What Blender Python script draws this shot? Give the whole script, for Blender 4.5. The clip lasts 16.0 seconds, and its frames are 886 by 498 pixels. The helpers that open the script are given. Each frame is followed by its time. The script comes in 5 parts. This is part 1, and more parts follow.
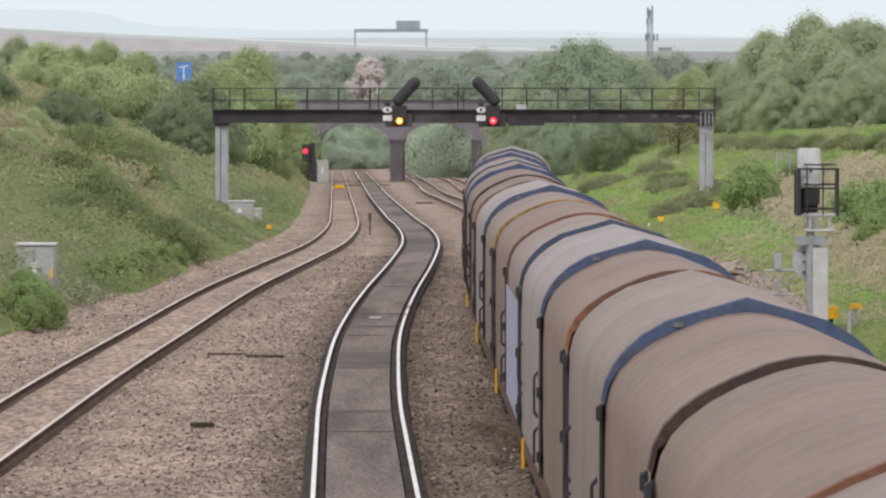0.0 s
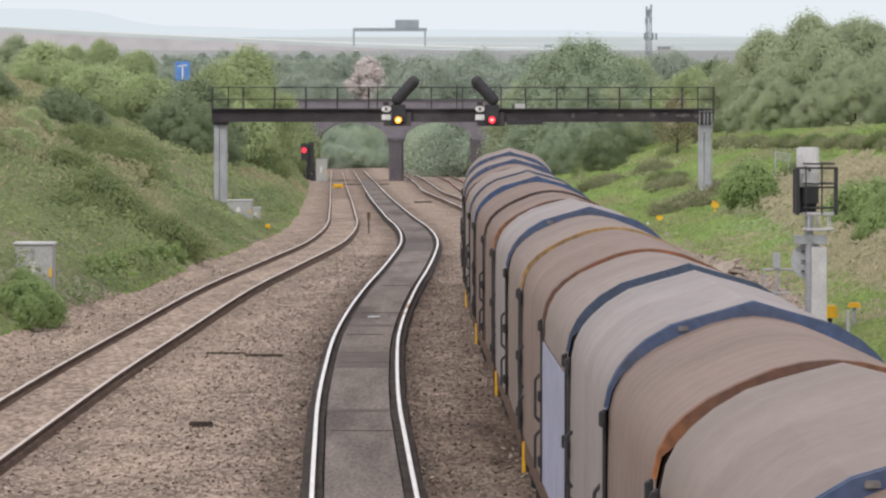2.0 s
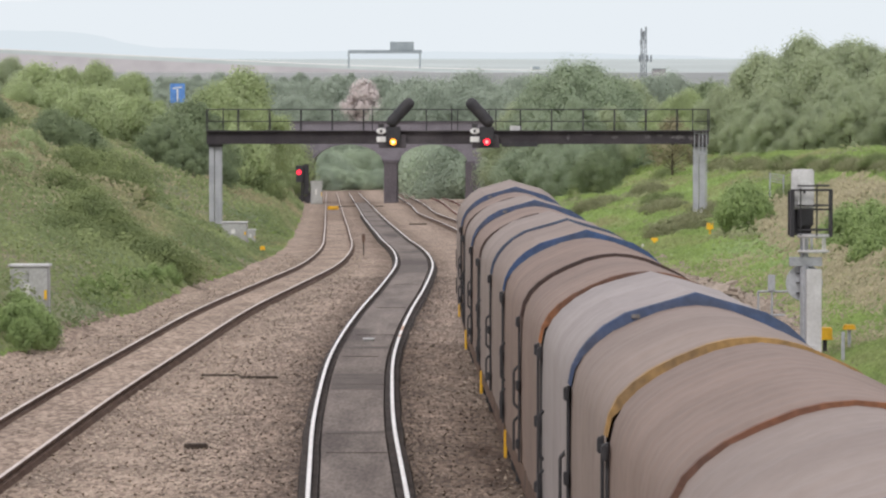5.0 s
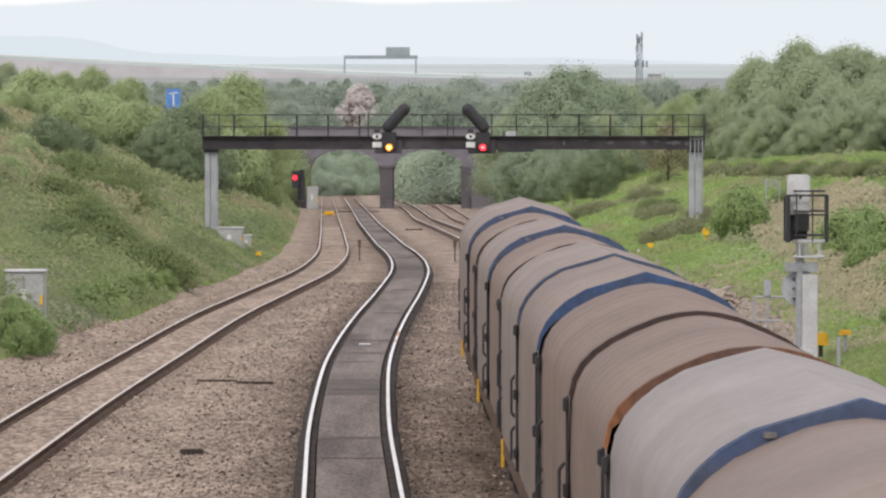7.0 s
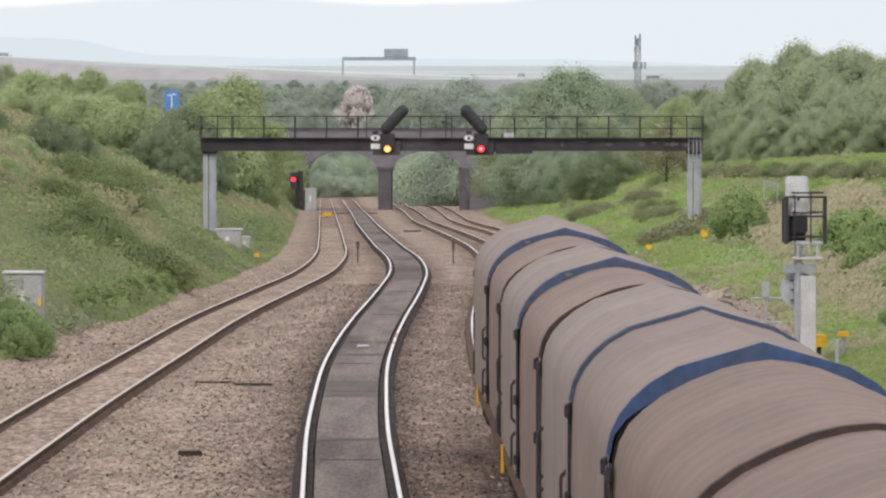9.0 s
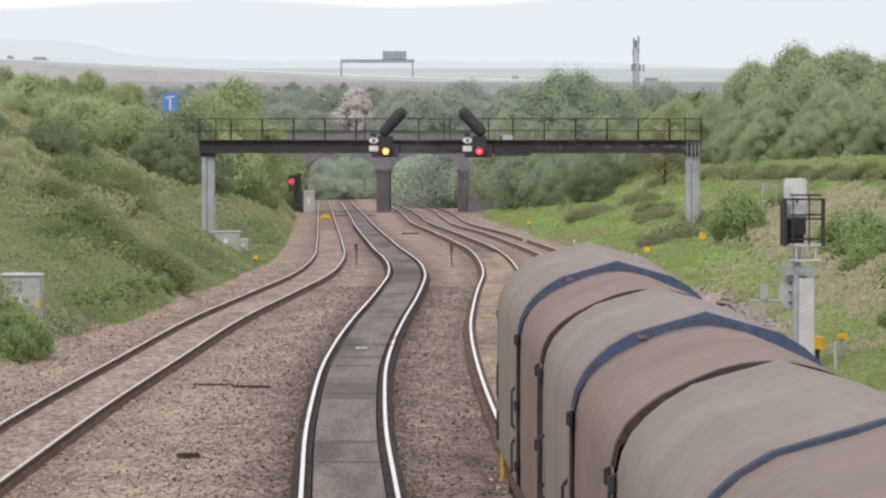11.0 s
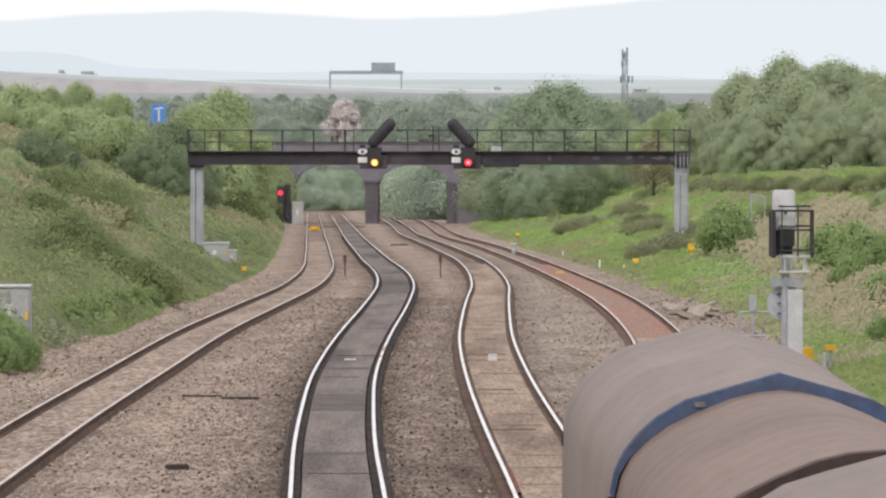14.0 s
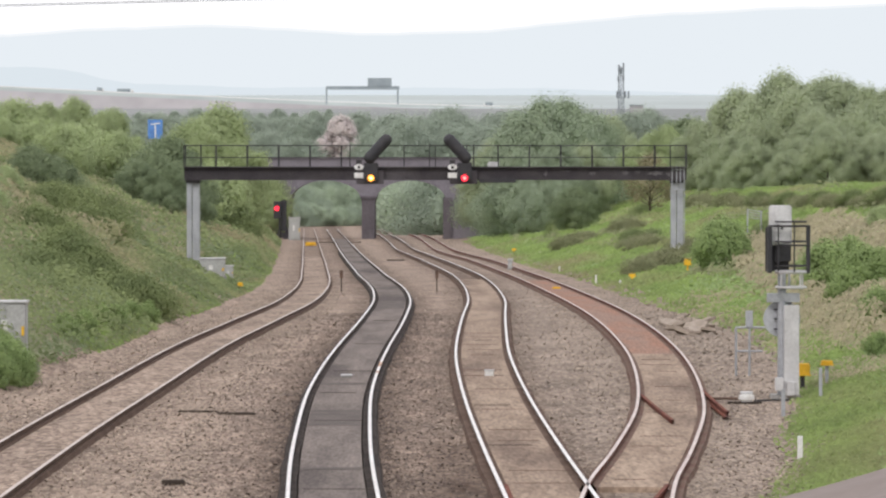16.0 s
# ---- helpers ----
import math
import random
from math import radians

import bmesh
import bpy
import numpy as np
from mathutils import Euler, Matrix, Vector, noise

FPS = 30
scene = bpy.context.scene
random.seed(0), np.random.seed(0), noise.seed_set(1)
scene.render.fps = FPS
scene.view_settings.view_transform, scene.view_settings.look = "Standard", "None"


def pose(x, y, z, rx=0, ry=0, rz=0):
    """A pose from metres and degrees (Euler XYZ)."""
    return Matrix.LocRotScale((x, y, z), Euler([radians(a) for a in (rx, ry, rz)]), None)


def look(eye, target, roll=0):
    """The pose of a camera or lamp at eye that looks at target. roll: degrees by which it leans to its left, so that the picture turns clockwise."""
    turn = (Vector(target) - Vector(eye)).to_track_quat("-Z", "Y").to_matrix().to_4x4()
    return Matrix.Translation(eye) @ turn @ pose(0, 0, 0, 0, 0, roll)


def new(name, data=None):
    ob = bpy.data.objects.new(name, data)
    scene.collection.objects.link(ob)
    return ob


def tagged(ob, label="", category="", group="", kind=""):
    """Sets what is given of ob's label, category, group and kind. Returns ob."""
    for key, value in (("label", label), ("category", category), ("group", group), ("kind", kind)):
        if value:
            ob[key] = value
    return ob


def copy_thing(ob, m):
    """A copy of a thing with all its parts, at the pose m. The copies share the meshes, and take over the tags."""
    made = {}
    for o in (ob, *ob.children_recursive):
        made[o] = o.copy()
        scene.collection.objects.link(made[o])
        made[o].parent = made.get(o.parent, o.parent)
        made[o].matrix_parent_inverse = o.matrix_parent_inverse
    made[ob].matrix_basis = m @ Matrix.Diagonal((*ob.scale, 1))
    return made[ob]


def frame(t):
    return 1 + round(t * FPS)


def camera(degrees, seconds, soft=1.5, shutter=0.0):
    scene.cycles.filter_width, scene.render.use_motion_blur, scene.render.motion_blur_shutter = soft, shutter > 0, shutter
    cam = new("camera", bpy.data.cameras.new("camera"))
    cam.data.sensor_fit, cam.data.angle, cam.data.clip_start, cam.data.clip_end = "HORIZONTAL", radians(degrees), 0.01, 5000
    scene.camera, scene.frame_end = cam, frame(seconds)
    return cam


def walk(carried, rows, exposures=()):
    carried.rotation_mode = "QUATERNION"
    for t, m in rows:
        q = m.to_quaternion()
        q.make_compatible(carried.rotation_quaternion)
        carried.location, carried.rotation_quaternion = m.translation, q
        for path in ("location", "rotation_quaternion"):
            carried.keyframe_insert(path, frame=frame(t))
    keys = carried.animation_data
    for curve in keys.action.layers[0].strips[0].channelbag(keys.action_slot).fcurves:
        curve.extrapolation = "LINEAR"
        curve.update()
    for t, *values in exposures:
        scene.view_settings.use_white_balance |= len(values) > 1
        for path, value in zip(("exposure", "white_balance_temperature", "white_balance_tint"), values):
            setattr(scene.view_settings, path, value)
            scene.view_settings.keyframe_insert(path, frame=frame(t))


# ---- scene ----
cam = camera(12.78, 16.0, soft=2.3)
EYE = 5.85
FOCAL = 7000.0
LEVEL = 255.0
# hand shake of the camera: seconds, sideways and vertical swing
SHAKE = [
    (0, 50.5, -101.3), (0.5, 51.5, -95.2), (1, 51, -98), (1.5, 50.4, -115.4), (2, 48.4, -102.9),
    (2.5, 49.6, -99.4), (3, 40.4, -85.6), (3.5, 44.4, -49.7), (4, 43.7, -66.4), (5.2, 38.6, -63),
    (6.5, 34.4, -56.2), (7, 32.1, -54.3), (7.5, 31.9, -53.8), (8, 31.7, -60.4), (8.5, 28.8, -63.1),
    (9, 29.1, -51.5), (10.2, 27, -48.5), (11.5, 24.6, -43.8), (12, 18.9, -30), (12.5, 20.2, -30.5),
    (13, 20.3, -52.1), (13.5, 6.1, -50.9), (14, 6.4, -27.3), (14.5, 5, -53.3), (15, 4.3, -48.5),
    (15.5, 2.2, -38), (16, 0, 0),
]
walk(cam, [(t, pose(0, 0, EYE, 90 - math.degrees(math.atan((441 - LEVEL - dy) / FOCAL)), 0,
                    math.degrees(math.atan(dx / FOCAL)))) for t, dx, dy in SHAKE])

# ---- daylight: bright overcast, sun veiled ----
world = bpy.data.worlds.new("overcast_sky")
scene.world = world
world.use_nodes = True
wn, wl = world.node_tree.nodes, world.node_tree.links
sky = wn.new("ShaderNodeTexSky")
sky.sky_type = "NISHITA"
sky.sun_disc = False
sky.sun_elevation, sky.sun_rotation = radians(48), radians(201)
veil = wn.new("ShaderNodeMix")
veil.data_type = "RGBA"
veil.inputs[0].default_value = 0.86
veil.inputs[7].default_value = (9.4, 9.3, 9.75, 1)
wl.new(sky.outputs[0], veil.inputs[6])
wl.new(veil.outputs[2], wn["Background"].inputs[0])
wn["Background"].inputs[1].default_value = 0.125
sun = new("sun", bpy.data.lights.new("sun", "SUN"))
sun.data.energy, sun.data.angle, sun.data.color = 1.4, radians(14), (1.0, 0.955, 0.92)
sun.matrix_world = look((-36, -95, 106), (0, 0, 0))
scene.view_settings.exposure = 0.0


# ---- materials ----
def material(name, base, other=None, rough=0.8, metal=0.0, scale=3.0, fine=40.0, bump=0.0, island=0.0, grain=0.12, stretch=None, emit=0.0, third=None, thin=0.0):
    m = bpy.data.materials.new(name)
    m.use_nodes = True
    n, l = m.node_tree.nodes, m.node_tree.links
    b = n["Principled BSDF"]
    b.inputs["Roughness"].default_value, b.inputs["Metallic"].default_value = rough, metal
    if rough >= 0.9 and not thin:
        b.inputs["Specular IOR Level"].default_value = 0.15
    if emit:
        b.inputs["Base Color"].default_value = (*base, 1)
        b.inputs["Emission Color"].default_value = (*base, 1)
        b.inputs["Emission Strength"].default_value = emit
        return m
    tc = n.new("ShaderNodeTexCoord")
    src = tc.outputs["Object"]
    if stretch:
        mp = n.new("ShaderNodeMapping")
        mp.inputs["Scale"].default_value = stretch
        l.new(src, mp.inputs[0])
        src = mp.outputs[0]

    def tex(s, detail=3.0):
        t = n.new("ShaderNodeTexNoise")
        t.inputs["Scale"].default_value, t.inputs["Detail"].default_value = s, detail
        l.new(src, t.inputs["Vector"])
        return t.outputs["Fac"]

    def ramp(fac, lo, hi):
        r = n.new("ShaderNodeMapRange")
        r.inputs[1].default_value, r.inputs[2].default_value = lo, hi
        l.new(fac, r.inputs[0])
        return r.outputs[0]

    def mix(fac, a, c, mode="MIX"):
        x = n.new("ShaderNodeMix")
        x.data_type, x.blend_type = "RGBA", mode
        if hasattr(fac, "is_output"):
            l.new(fac, x.inputs[0])
        else:
            x.inputs[0].default_value = fac
        for i, v in ((6, a), (7, c)):
            if hasattr(v, "is_output"):
                l.new(v, x.inputs[i])
            else:
                x.inputs[i].default_value = (*v, 1)
        return x.outputs[2]

    other = other or tuple(c * 0.72 for c in base)
    col = mix(ramp(tex(scale), 0.36, 0.64), base, other)
    if third:
        col = mix(ramp(tex(scale * 0.31), 0.5, 0.66), col, third)
    f = n.new("ShaderNodeMapRange")
    f.inputs[1].default_value, f.inputs[2].default_value = 0.25, 0.75
    f.inputs[3].default_value, f.inputs[4].default_value = 1 - grain * 2, 1 + grain * 2
    fn = tex(fine, 2.0)
    l.new(fn, f.inputs[0])
    vm = n.new("ShaderNodeVectorMath")
    vm.operation = "SCALE"
    l.new(col, vm.inputs[0])
    l.new(f.outputs[0], vm.inputs["Scale"])
    out = vm.outputs[0]
    if island:
        g = n.new("ShaderNodeNewGeometry")
        r = n.new("ShaderNodeMapRange")
        r.inputs[3].default_value, r.inputs[4].default_value = 1 - island, 1 + island
        l.new(g.outputs["Random Per Island"], r.inputs[0])
        v2 = n.new("ShaderNodeVectorMath")
        v2.operation = "SCALE"
        l.new(out, v2.inputs[0])
        l.new(r.outputs[0], v2.inputs["Scale"])
        out = v2.outputs[0]
    l.new(out, b.inputs["Base Color"])
    if thin:
        tr, ms = n.new("ShaderNodeBsdfTranslucent"), n.new("ShaderNodeMixShader")
        l.new(out, tr.inputs[0])
        ms.inputs[0].default_value = thin
        l.new(b.outputs[0], ms.inputs[1])
        l.new(tr.outputs[0], ms.inputs[2])
        l.new(ms.outputs[0], n["Material Output"].inputs[0])
    if bump:
        bp = n.new("ShaderNodeBump")
        bp.inputs["Strength"].default_value, bp.inputs["Distance"].default_value = 0.8, bump
        l.new(fn, bp.inputs["Height"])
        l.new(bp.outputs[0], b.inputs["Normal"])
    return m


def ballast_material():
    """Crushed stone, browned by brake dust where the grime attribute is high."""
    m = bpy.data.materials.new("ballast")
    m.use_nodes = True
    n, l = m.node_tree.nodes, m.node_tree.links
    b = n["Principled BSDF"]
    b.inputs["Roughness"].default_value = 0.95
    b.inputs["Specular IOR Level"].default_value = 0.2
    tc = n.new("ShaderNodeTexCoord")
    v = n.new("ShaderNodeTexVoronoi")
    v.inputs["Scale"].default_value = 11.0
    mp = n.new("ShaderNodeMapping")
    mp.inputs["Scale"].default_value = (1.0, 0.35, 1.0)
    l.new(tc.outputs["Object"], mp.inputs[0])
    l.new(mp.outputs[0], v.inputs["Vector"])
    sep = n.new("ShaderNodeSeparateColor")
    l.new(v.outputs["Color"], sep.inputs[0])
    stone = n.new("ShaderNodeValToRGB")
    stone.color_ramp.elements[0].color, stone.color_ramp.elements[1].color = (0.17, 0.122, 0.095, 1), (0.44, 0.34, 0.266, 1)
    l.new(sep.outputs[0], stone.inputs[0])
    big = n.new("ShaderNodeTexNoise")
    big.inputs["Scale"].default_value, big.inputs["Detail"].default_value = 0.8, 6
    l.new(mp.outputs[0], big.inputs["Vector"])
    r = n.new("ShaderNodeMapRange")
    r.inputs[1].default_value, r.inputs[2].default_value, r.inputs[3].default_value, r.inputs[4].default_value = 0.35, 0.65, 0.78, 1.16
    l.new(big.outputs["Fac"], r.inputs[0])
    tone = n.new("ShaderNodeVectorMath")
    tone.operation = "SCALE"
    l.new(stone.outputs[0], tone.inputs[0])
    l.new(r.outputs[0], tone.inputs["Scale"])
    at = n.new("ShaderNodeAttribute")
    at.attribute_name = "grime"
    mul = n.new("ShaderNodeMath")
    mul.operation = "MULTIPLY"
    rg = n.new("ShaderNodeMapRange")
    rg.inputs[1].default_value, rg.inputs[2].default_value, rg.inputs[3].default_value, rg.inputs[4].default_value = 0.3, 0.6, 0.6, 1.0
    mid = n.new("ShaderNodeTexNoise")
    mid.inputs["Scale"].default_value, mid.inputs["Detail"].default_value = 1.4, 5
    l.new(mp.outputs[0], mid.inputs["Vector"])
    l.new(mid.outputs["Fac"], rg.inputs[0])
    l.new(at.outputs["Fac"], mul.inputs[0])
    l.new(rg.outputs[0], mul.inputs[1])
    mx = n.new("ShaderNodeMix")
    mx.data_type, mx.blend_type = "RGBA", "MULTIPLY"
    l.new(mul.outputs[0], mx.inputs[0])
    l.new(tone.outputs[0], mx.inputs[6])
    mx.inputs[7].default_value = (0.22, 0.176, 0.15, 1)
    new_at = n.new("ShaderNodeAttribute")
    new_at.attribute_name = "fresh"
    tint = n.new("ShaderNodeMix")
    tint.data_type, tint.blend_type = "RGBA", "MULTIPLY"
    l.new(new_at.outputs["Fac"], tint.inputs[0])
    l.new(mx.outputs[2], tint.inputs[6])
    tint.inputs[7].default_value = (0.95, 0.99, 1.01, 1)
    l.new(tint.outputs[2], b.inputs["Base Color"])
    bp = n.new("ShaderNodeBump")
    bp.inputs["Strength"].default_value, bp.inputs["Distance"].default_value = 0.9, 0.05
    l.new(v.outputs["Distance"], bp.inputs["Height"])
    bp.invert = True
    l.new(bp.outputs[0], b.inputs["Normal"])
    return m


M = {
    "ballast": ballast_material(),
    "earth": material("bank_earth", (0.25, 0.27, 0.15), (0.27, 0.245, 0.165), 0.95, 0, 0.35, 6, 0.1, grain=0.2),
    "field": material("meadow", (0.30, 0.40, 0.135), (0.265, 0.345, 0.135), 0.95, 0, 0.12, 4, 0.1, grain=0.1, third=(0.32, 0.315, 0.165)),
    # haze is painted into both far ground colours, paler farther off
    "farland": material("hazed_far_fields", (0.27, 0.275, 0.265), (0.24, 0.25, 0.24), 0.95, 0, 0.004, 0.05, grain=0.05),
    "farpale": material("haze_paled_plain", (0.43, 0.47, 0.455), (0.39, 0.425, 0.41), 0.95, 0, 0.003, 0.04, grain=0.04),
    "slab": material("grey_track_infill", (0.205, 0.171, 0.151), (0.152, 0.126, 0.112), 0.95, 0, 1.6, 18, 0.012, grain=0.16, stretch=(1, 0.16, 1), third=(0.095, 0.078, 0.071)),
    "infill": material("brown_track_infill", (0.36, 0.273, 0.205), (0.255, 0.188, 0.14), 0.95, 0, 1.5, 14, 0.02, grain=0.18, stretch=(1, 0.16, 1), third=(0.185, 0.133, 0.102)),
    "infill_red": material("reddish_track_infill", (0.30, 0.165, 0.115), (0.27, 0.18, 0.14), 0.95, 0, 1.2, 14, 0.02, grain=0.2, stretch=(1, 0.16, 1)),
    "railtop": material("polished_rail", (0.86, 0.83, 0.80), (0.75, 0.70, 0.66), 0.42, 0.55, 1.2, 30, grain=0.04),
    "railworn": material("worn_rail", (0.62, 0.54, 0.49), (0.50, 0.42, 0.37), 0.6, 0.2, 0.8, 30, grain=0.06),
    "railbright": material("half_polished_rail", (0.66, 0.57, 0.52), (0.52, 0.42, 0.37), 0.5, 0.4, 0.6, 30, grain=0.06),
    "railside": material("rusty_rail", (0.15, 0.097, 0.073), (0.095, 0.063, 0.05), 0.9, 0.1, 2, 30, grain=0.1),
    "railred": material("red_rusty_rail", (0.20, 0.075, 0.05), (0.13, 0.05, 0.04), 0.9, 0.1, 2, 30, grain=0.1),
    # oil and stains, with the shade beside the rails painted in
    "seat_black": material("oily_shade_bearing", (0.035, 0.028, 0.025), (0.06, 0.048, 0.042), 0.95, 0, 1.2, 14, 0.02, grain=0.15),
    "seat": material("stained_shade_bearing", (0.092, 0.058, 0.043), (0.135, 0.09, 0.068), 0.95, 0, 1.2, 14, 0.02, grain=0.15),
    "seat_red": material("rusty_bearing", (0.14, 0.08, 0.062), (0.165, 0.115, 0.09), 0.95, 0, 1.2, 14, 0.02, grain=0.15),
    "timber": material("dark_timber", (0.07, 0.055, 0.045), None, 0.9, 0, 3, 30, 0.01),
    "black": material("black_paint", (0.026, 0.025, 0.029), (0.038, 0.035, 0.037), 0.7, 0, 2, 20, grain=0.1),
    # girder black is lifted a little, standing in for thin haze
    "girder": material("tarred_girder", (0.034, 0.028, 0.033), (0.052, 0.044, 0.047), 0.75, 0.1, 1.1, 16, 0.004, grain=0.15, third=(0.085, 0.075, 0.08)),
    "galv": material("galvanised_steel", (0.42, 0.43, 0.45), (0.34, 0.35, 0.37), 0.6, 0.25, 1.5, 12, grain=0.07),
    "greybox": material("grey_cabinet_paint", (0.42, 0.42, 0.41), (0.34, 0.34, 0.32), 0.7, 0, 1.6, 14, grain=0.08),
    "lightgrey": material("pale_grey_paint", (0.58, 0.57, 0.57), (0.48, 0.47, 0.47), 0.6, 0, 2, 14, grain=0.05),
    "white": material("white_paint", (0.75, 0.75, 0.73), (0.62, 0.6, 0.57), 0.6, 0, 3, 20, grain=0.05),
    "yellow": material("yellow_paint", (0.80, 0.47, 0.02), (0.68, 0.38, 0.02), 0.55, 0, 3, 20, grain=0.06),
    # sign blue is lightened to put haze in front of it
    "blue": material("hazed_blue_sign", (0.10, 0.25, 0.60), None, 0.5, 0, 1, 5, grain=0.03),
    # both bricks are lightened towards blue, painting haze over the bridge
    "brick": material("hazed_sooty_brick", (0.12, 0.105, 0.116), (0.15, 0.132, 0.143), 0.95, 0, 0.7, 9, 0.02, grain=0.15),
    "archbrick": material("hazed_arch_brick", (0.225, 0.205, 0.228), (0.185, 0.168, 0.188), 0.95, 0, 0.7, 9, 0.02, grain=0.15),
    "concrete": material("weathered_concrete", (0.36, 0.35, 0.33), (0.27, 0.26, 0.24), 0.9, 0, 1.6, 20, 0.006, grain=0.08),
    "rubble": material("pale_rubble", (0.34, 0.285, 0.235), (0.25, 0.205, 0.165), 0.95, 0, 3, 20, grain=0.1, island=0.25),
    "amber_lamp": material("lit_amber_lens", (1.0, 0.42, 0.05), emit=1.55),
    "red_lamp": material("lit_red_lens", (1.0, 0.025, 0.055), emit=1.8),
    "amber_core": material("amber_lamp_core", (1.0, 0.80, 0.36), emit=2.2),
    "red_core": material("red_lamp_core", (1.0, 0.30, 0.26), emit=1.6),
    "lavender": material("lavender_paint", (0.36, 0.37, 0.50), (0.30, 0.31, 0.42), 0.6, 0, 1.5, 14, grain=0.06),
    "rustspot": material("fresh_rust", (0.42, 0.22, 0.12), (0.55, 0.38, 0.27), 0.7, 0.1, 3, 20, grain=0.1),
    "clip": material("dull_clip", (0.19, 0.175, 0.165), (0.14, 0.125, 0.12), 0.7, 0.2, 4, 20, grain=0.1),
    "stain": material("dark_slab_stain", (0.105, 0.088, 0.08), (0.14, 0.117, 0.105), 0.95, 0, 1.8, 16, 0.01, grain=0.16),
    "peeled": material("peeled_paint", (0.13, 0.12, 0.125), (0.08, 0.072, 0.075), 0.8, 0, 5, 25, grain=0.2),
    "bark": material("bark", (0.11, 0.09, 0.065), (0.07, 0.06, 0.045), 0.95, 0, 2, 20, 0.02),
    # tree greens are made paler and bluer to stand in for haze
    "leaf": material("spring_leaves", (0.485, 0.54, 0.35), (0.41, 0.465, 0.305), 0.85, 0, 0.3, 5, island=0.05, thin=0.5),
    "leaf_light": material("young_leaves", (0.475, 0.55, 0.295), (0.40, 0.465, 0.255), 0.85, 0, 0.3, 5, island=0.06, thin=0.5),
    "leaf_dark": material("hawthorn_and_shade_leaves", (0.285, 0.345, 0.198), (0.215, 0.268, 0.155), 0.85, 0, 0.5, 5, island=0.12, thin=0.45),
    "leaf_far": material("hazed_distant_leaves", (0.41, 0.465, 0.375), (0.35, 0.405, 0.33), 0.9, 0, 0.1, 2, island=0.04, thin=0.5),
    "blossom": material("pink_blossom", (0.73, 0.655, 0.64), (0.63, 0.575, 0.55), 0.85, 0, 0.4, 4, island=0.08, thin=0.4),
    "bramble": material("bramble_leaves", (0.285, 0.335, 0.148), (0.185, 0.232, 0.104), 0.9, 0, 0.35, 5, island=0.14, stretch=(1, 0.35, 1), third=(0.37, 0.325, 0.195), thin=0.45),
    "grass": material("bank_grass", (0.305, 0.40, 0.13), (0.235, 0.315, 0.105), 0.9, 0, 0.5, 5, island=0.1, thin=0.5, stretch=(1, 0.3, 1), third=(0.32, 0.31, 0.16)),
    # thicket and hedge greens have the haze mixed into them
    "leaf_gully": material("hazed_gully_leaves", (0.43, 0.50, 0.385), (0.365, 0.425, 0.335), 0.9, 0, 0.2, 3, island=0.05, thin=0.5),
    "leaf_mid": material("hazed_hedge_leaves", (0.40, 0.47, 0.325), (0.325, 0.39, 0.27), 0.85, 0, 0.4, 5, island=0.06, thin=0.45),
    "russet": material("russet_leaves", (0.37, 0.33, 0.21), (0.30, 0.275, 0.175), 0.85, 0, 0.4, 5, island=0.1, thin=0.45),
    # brighter copy of the thicket green, sun and haze painted in
    "gully_light": material("sun_haze_tint_leaves", (0.50, 0.575, 0.43), (0.44, 0.51, 0.385), 0.9, 0, 0.2, 3, island=0.05, thin=0.5),
    "leaf_near": material("bank_shrub_leaves", (0.35, 0.445, 0.185), (0.265, 0.35, 0.145), 0.85, 0, 0.5, 5, island=0.08, thin=0.45),
    "scrub": material("brown_scrub", (0.31, 0.315, 0.175), (0.245, 0.26, 0.14), 0.9, 0, 0.4, 5, island=0.12, thin=0.4),
    "straw": material("dry_grass", (0.42, 0.368, 0.24), (0.335, 0.30, 0.19), 0.9, 0, 0.3, 5, island=0.12, thin=0.3),
}


def hood_material(name, base, other, ribbed=0.0):
    """Dusty fabric and steel hood: grey film over the paint, paler along the ribs."""
    m = material(name, base, other, 0.75, 0.0, 0.8, 9, 0.008, grain=0.035, stretch=(0.9, 0.55, 0.7), third=tuple(c * 0.82 for c in base))
    if ribbed:
        n, l = m.node_tree.nodes, m.node_tree.links
        b = n["Principled BSDF"]
        paint = b.inputs["Base Color"].links[0].from_socket
        tc, w, r, k = n.new("ShaderNodeTexCoord"), n.new("ShaderNodeTexWave"), n.new("ShaderNodeMapRange"), n.new("ShaderNodeVectorMath")
        w.bands_direction = "Y"
        w.inputs["Scale"].default_value, w.inputs["Distortion"].default_value = 2 * math.pi / (20 * 0.52), 0.6
        w.inputs["Detail"].default_value, w.inputs["Detail Scale"].default_value = 2, 2.5
        r.inputs[1].default_value, r.inputs[2].default_value, r.inputs[3].default_value, r.inputs[4].default_value = 0.62, 1.0, 1 - 0.2 * ribbed, 1 + ribbed
        k.operation = "SCALE"
        l.new(tc.outputs["Object"], w.inputs["Vector"])
        l.new(w.outputs["Fac"], r.inputs[0])
        l.new(paint, k.inputs[0])
        l.new(r.outputs[0], k.inputs["Scale"])
        l.new(k.outputs[0], b.inputs["Base Color"])
    return m


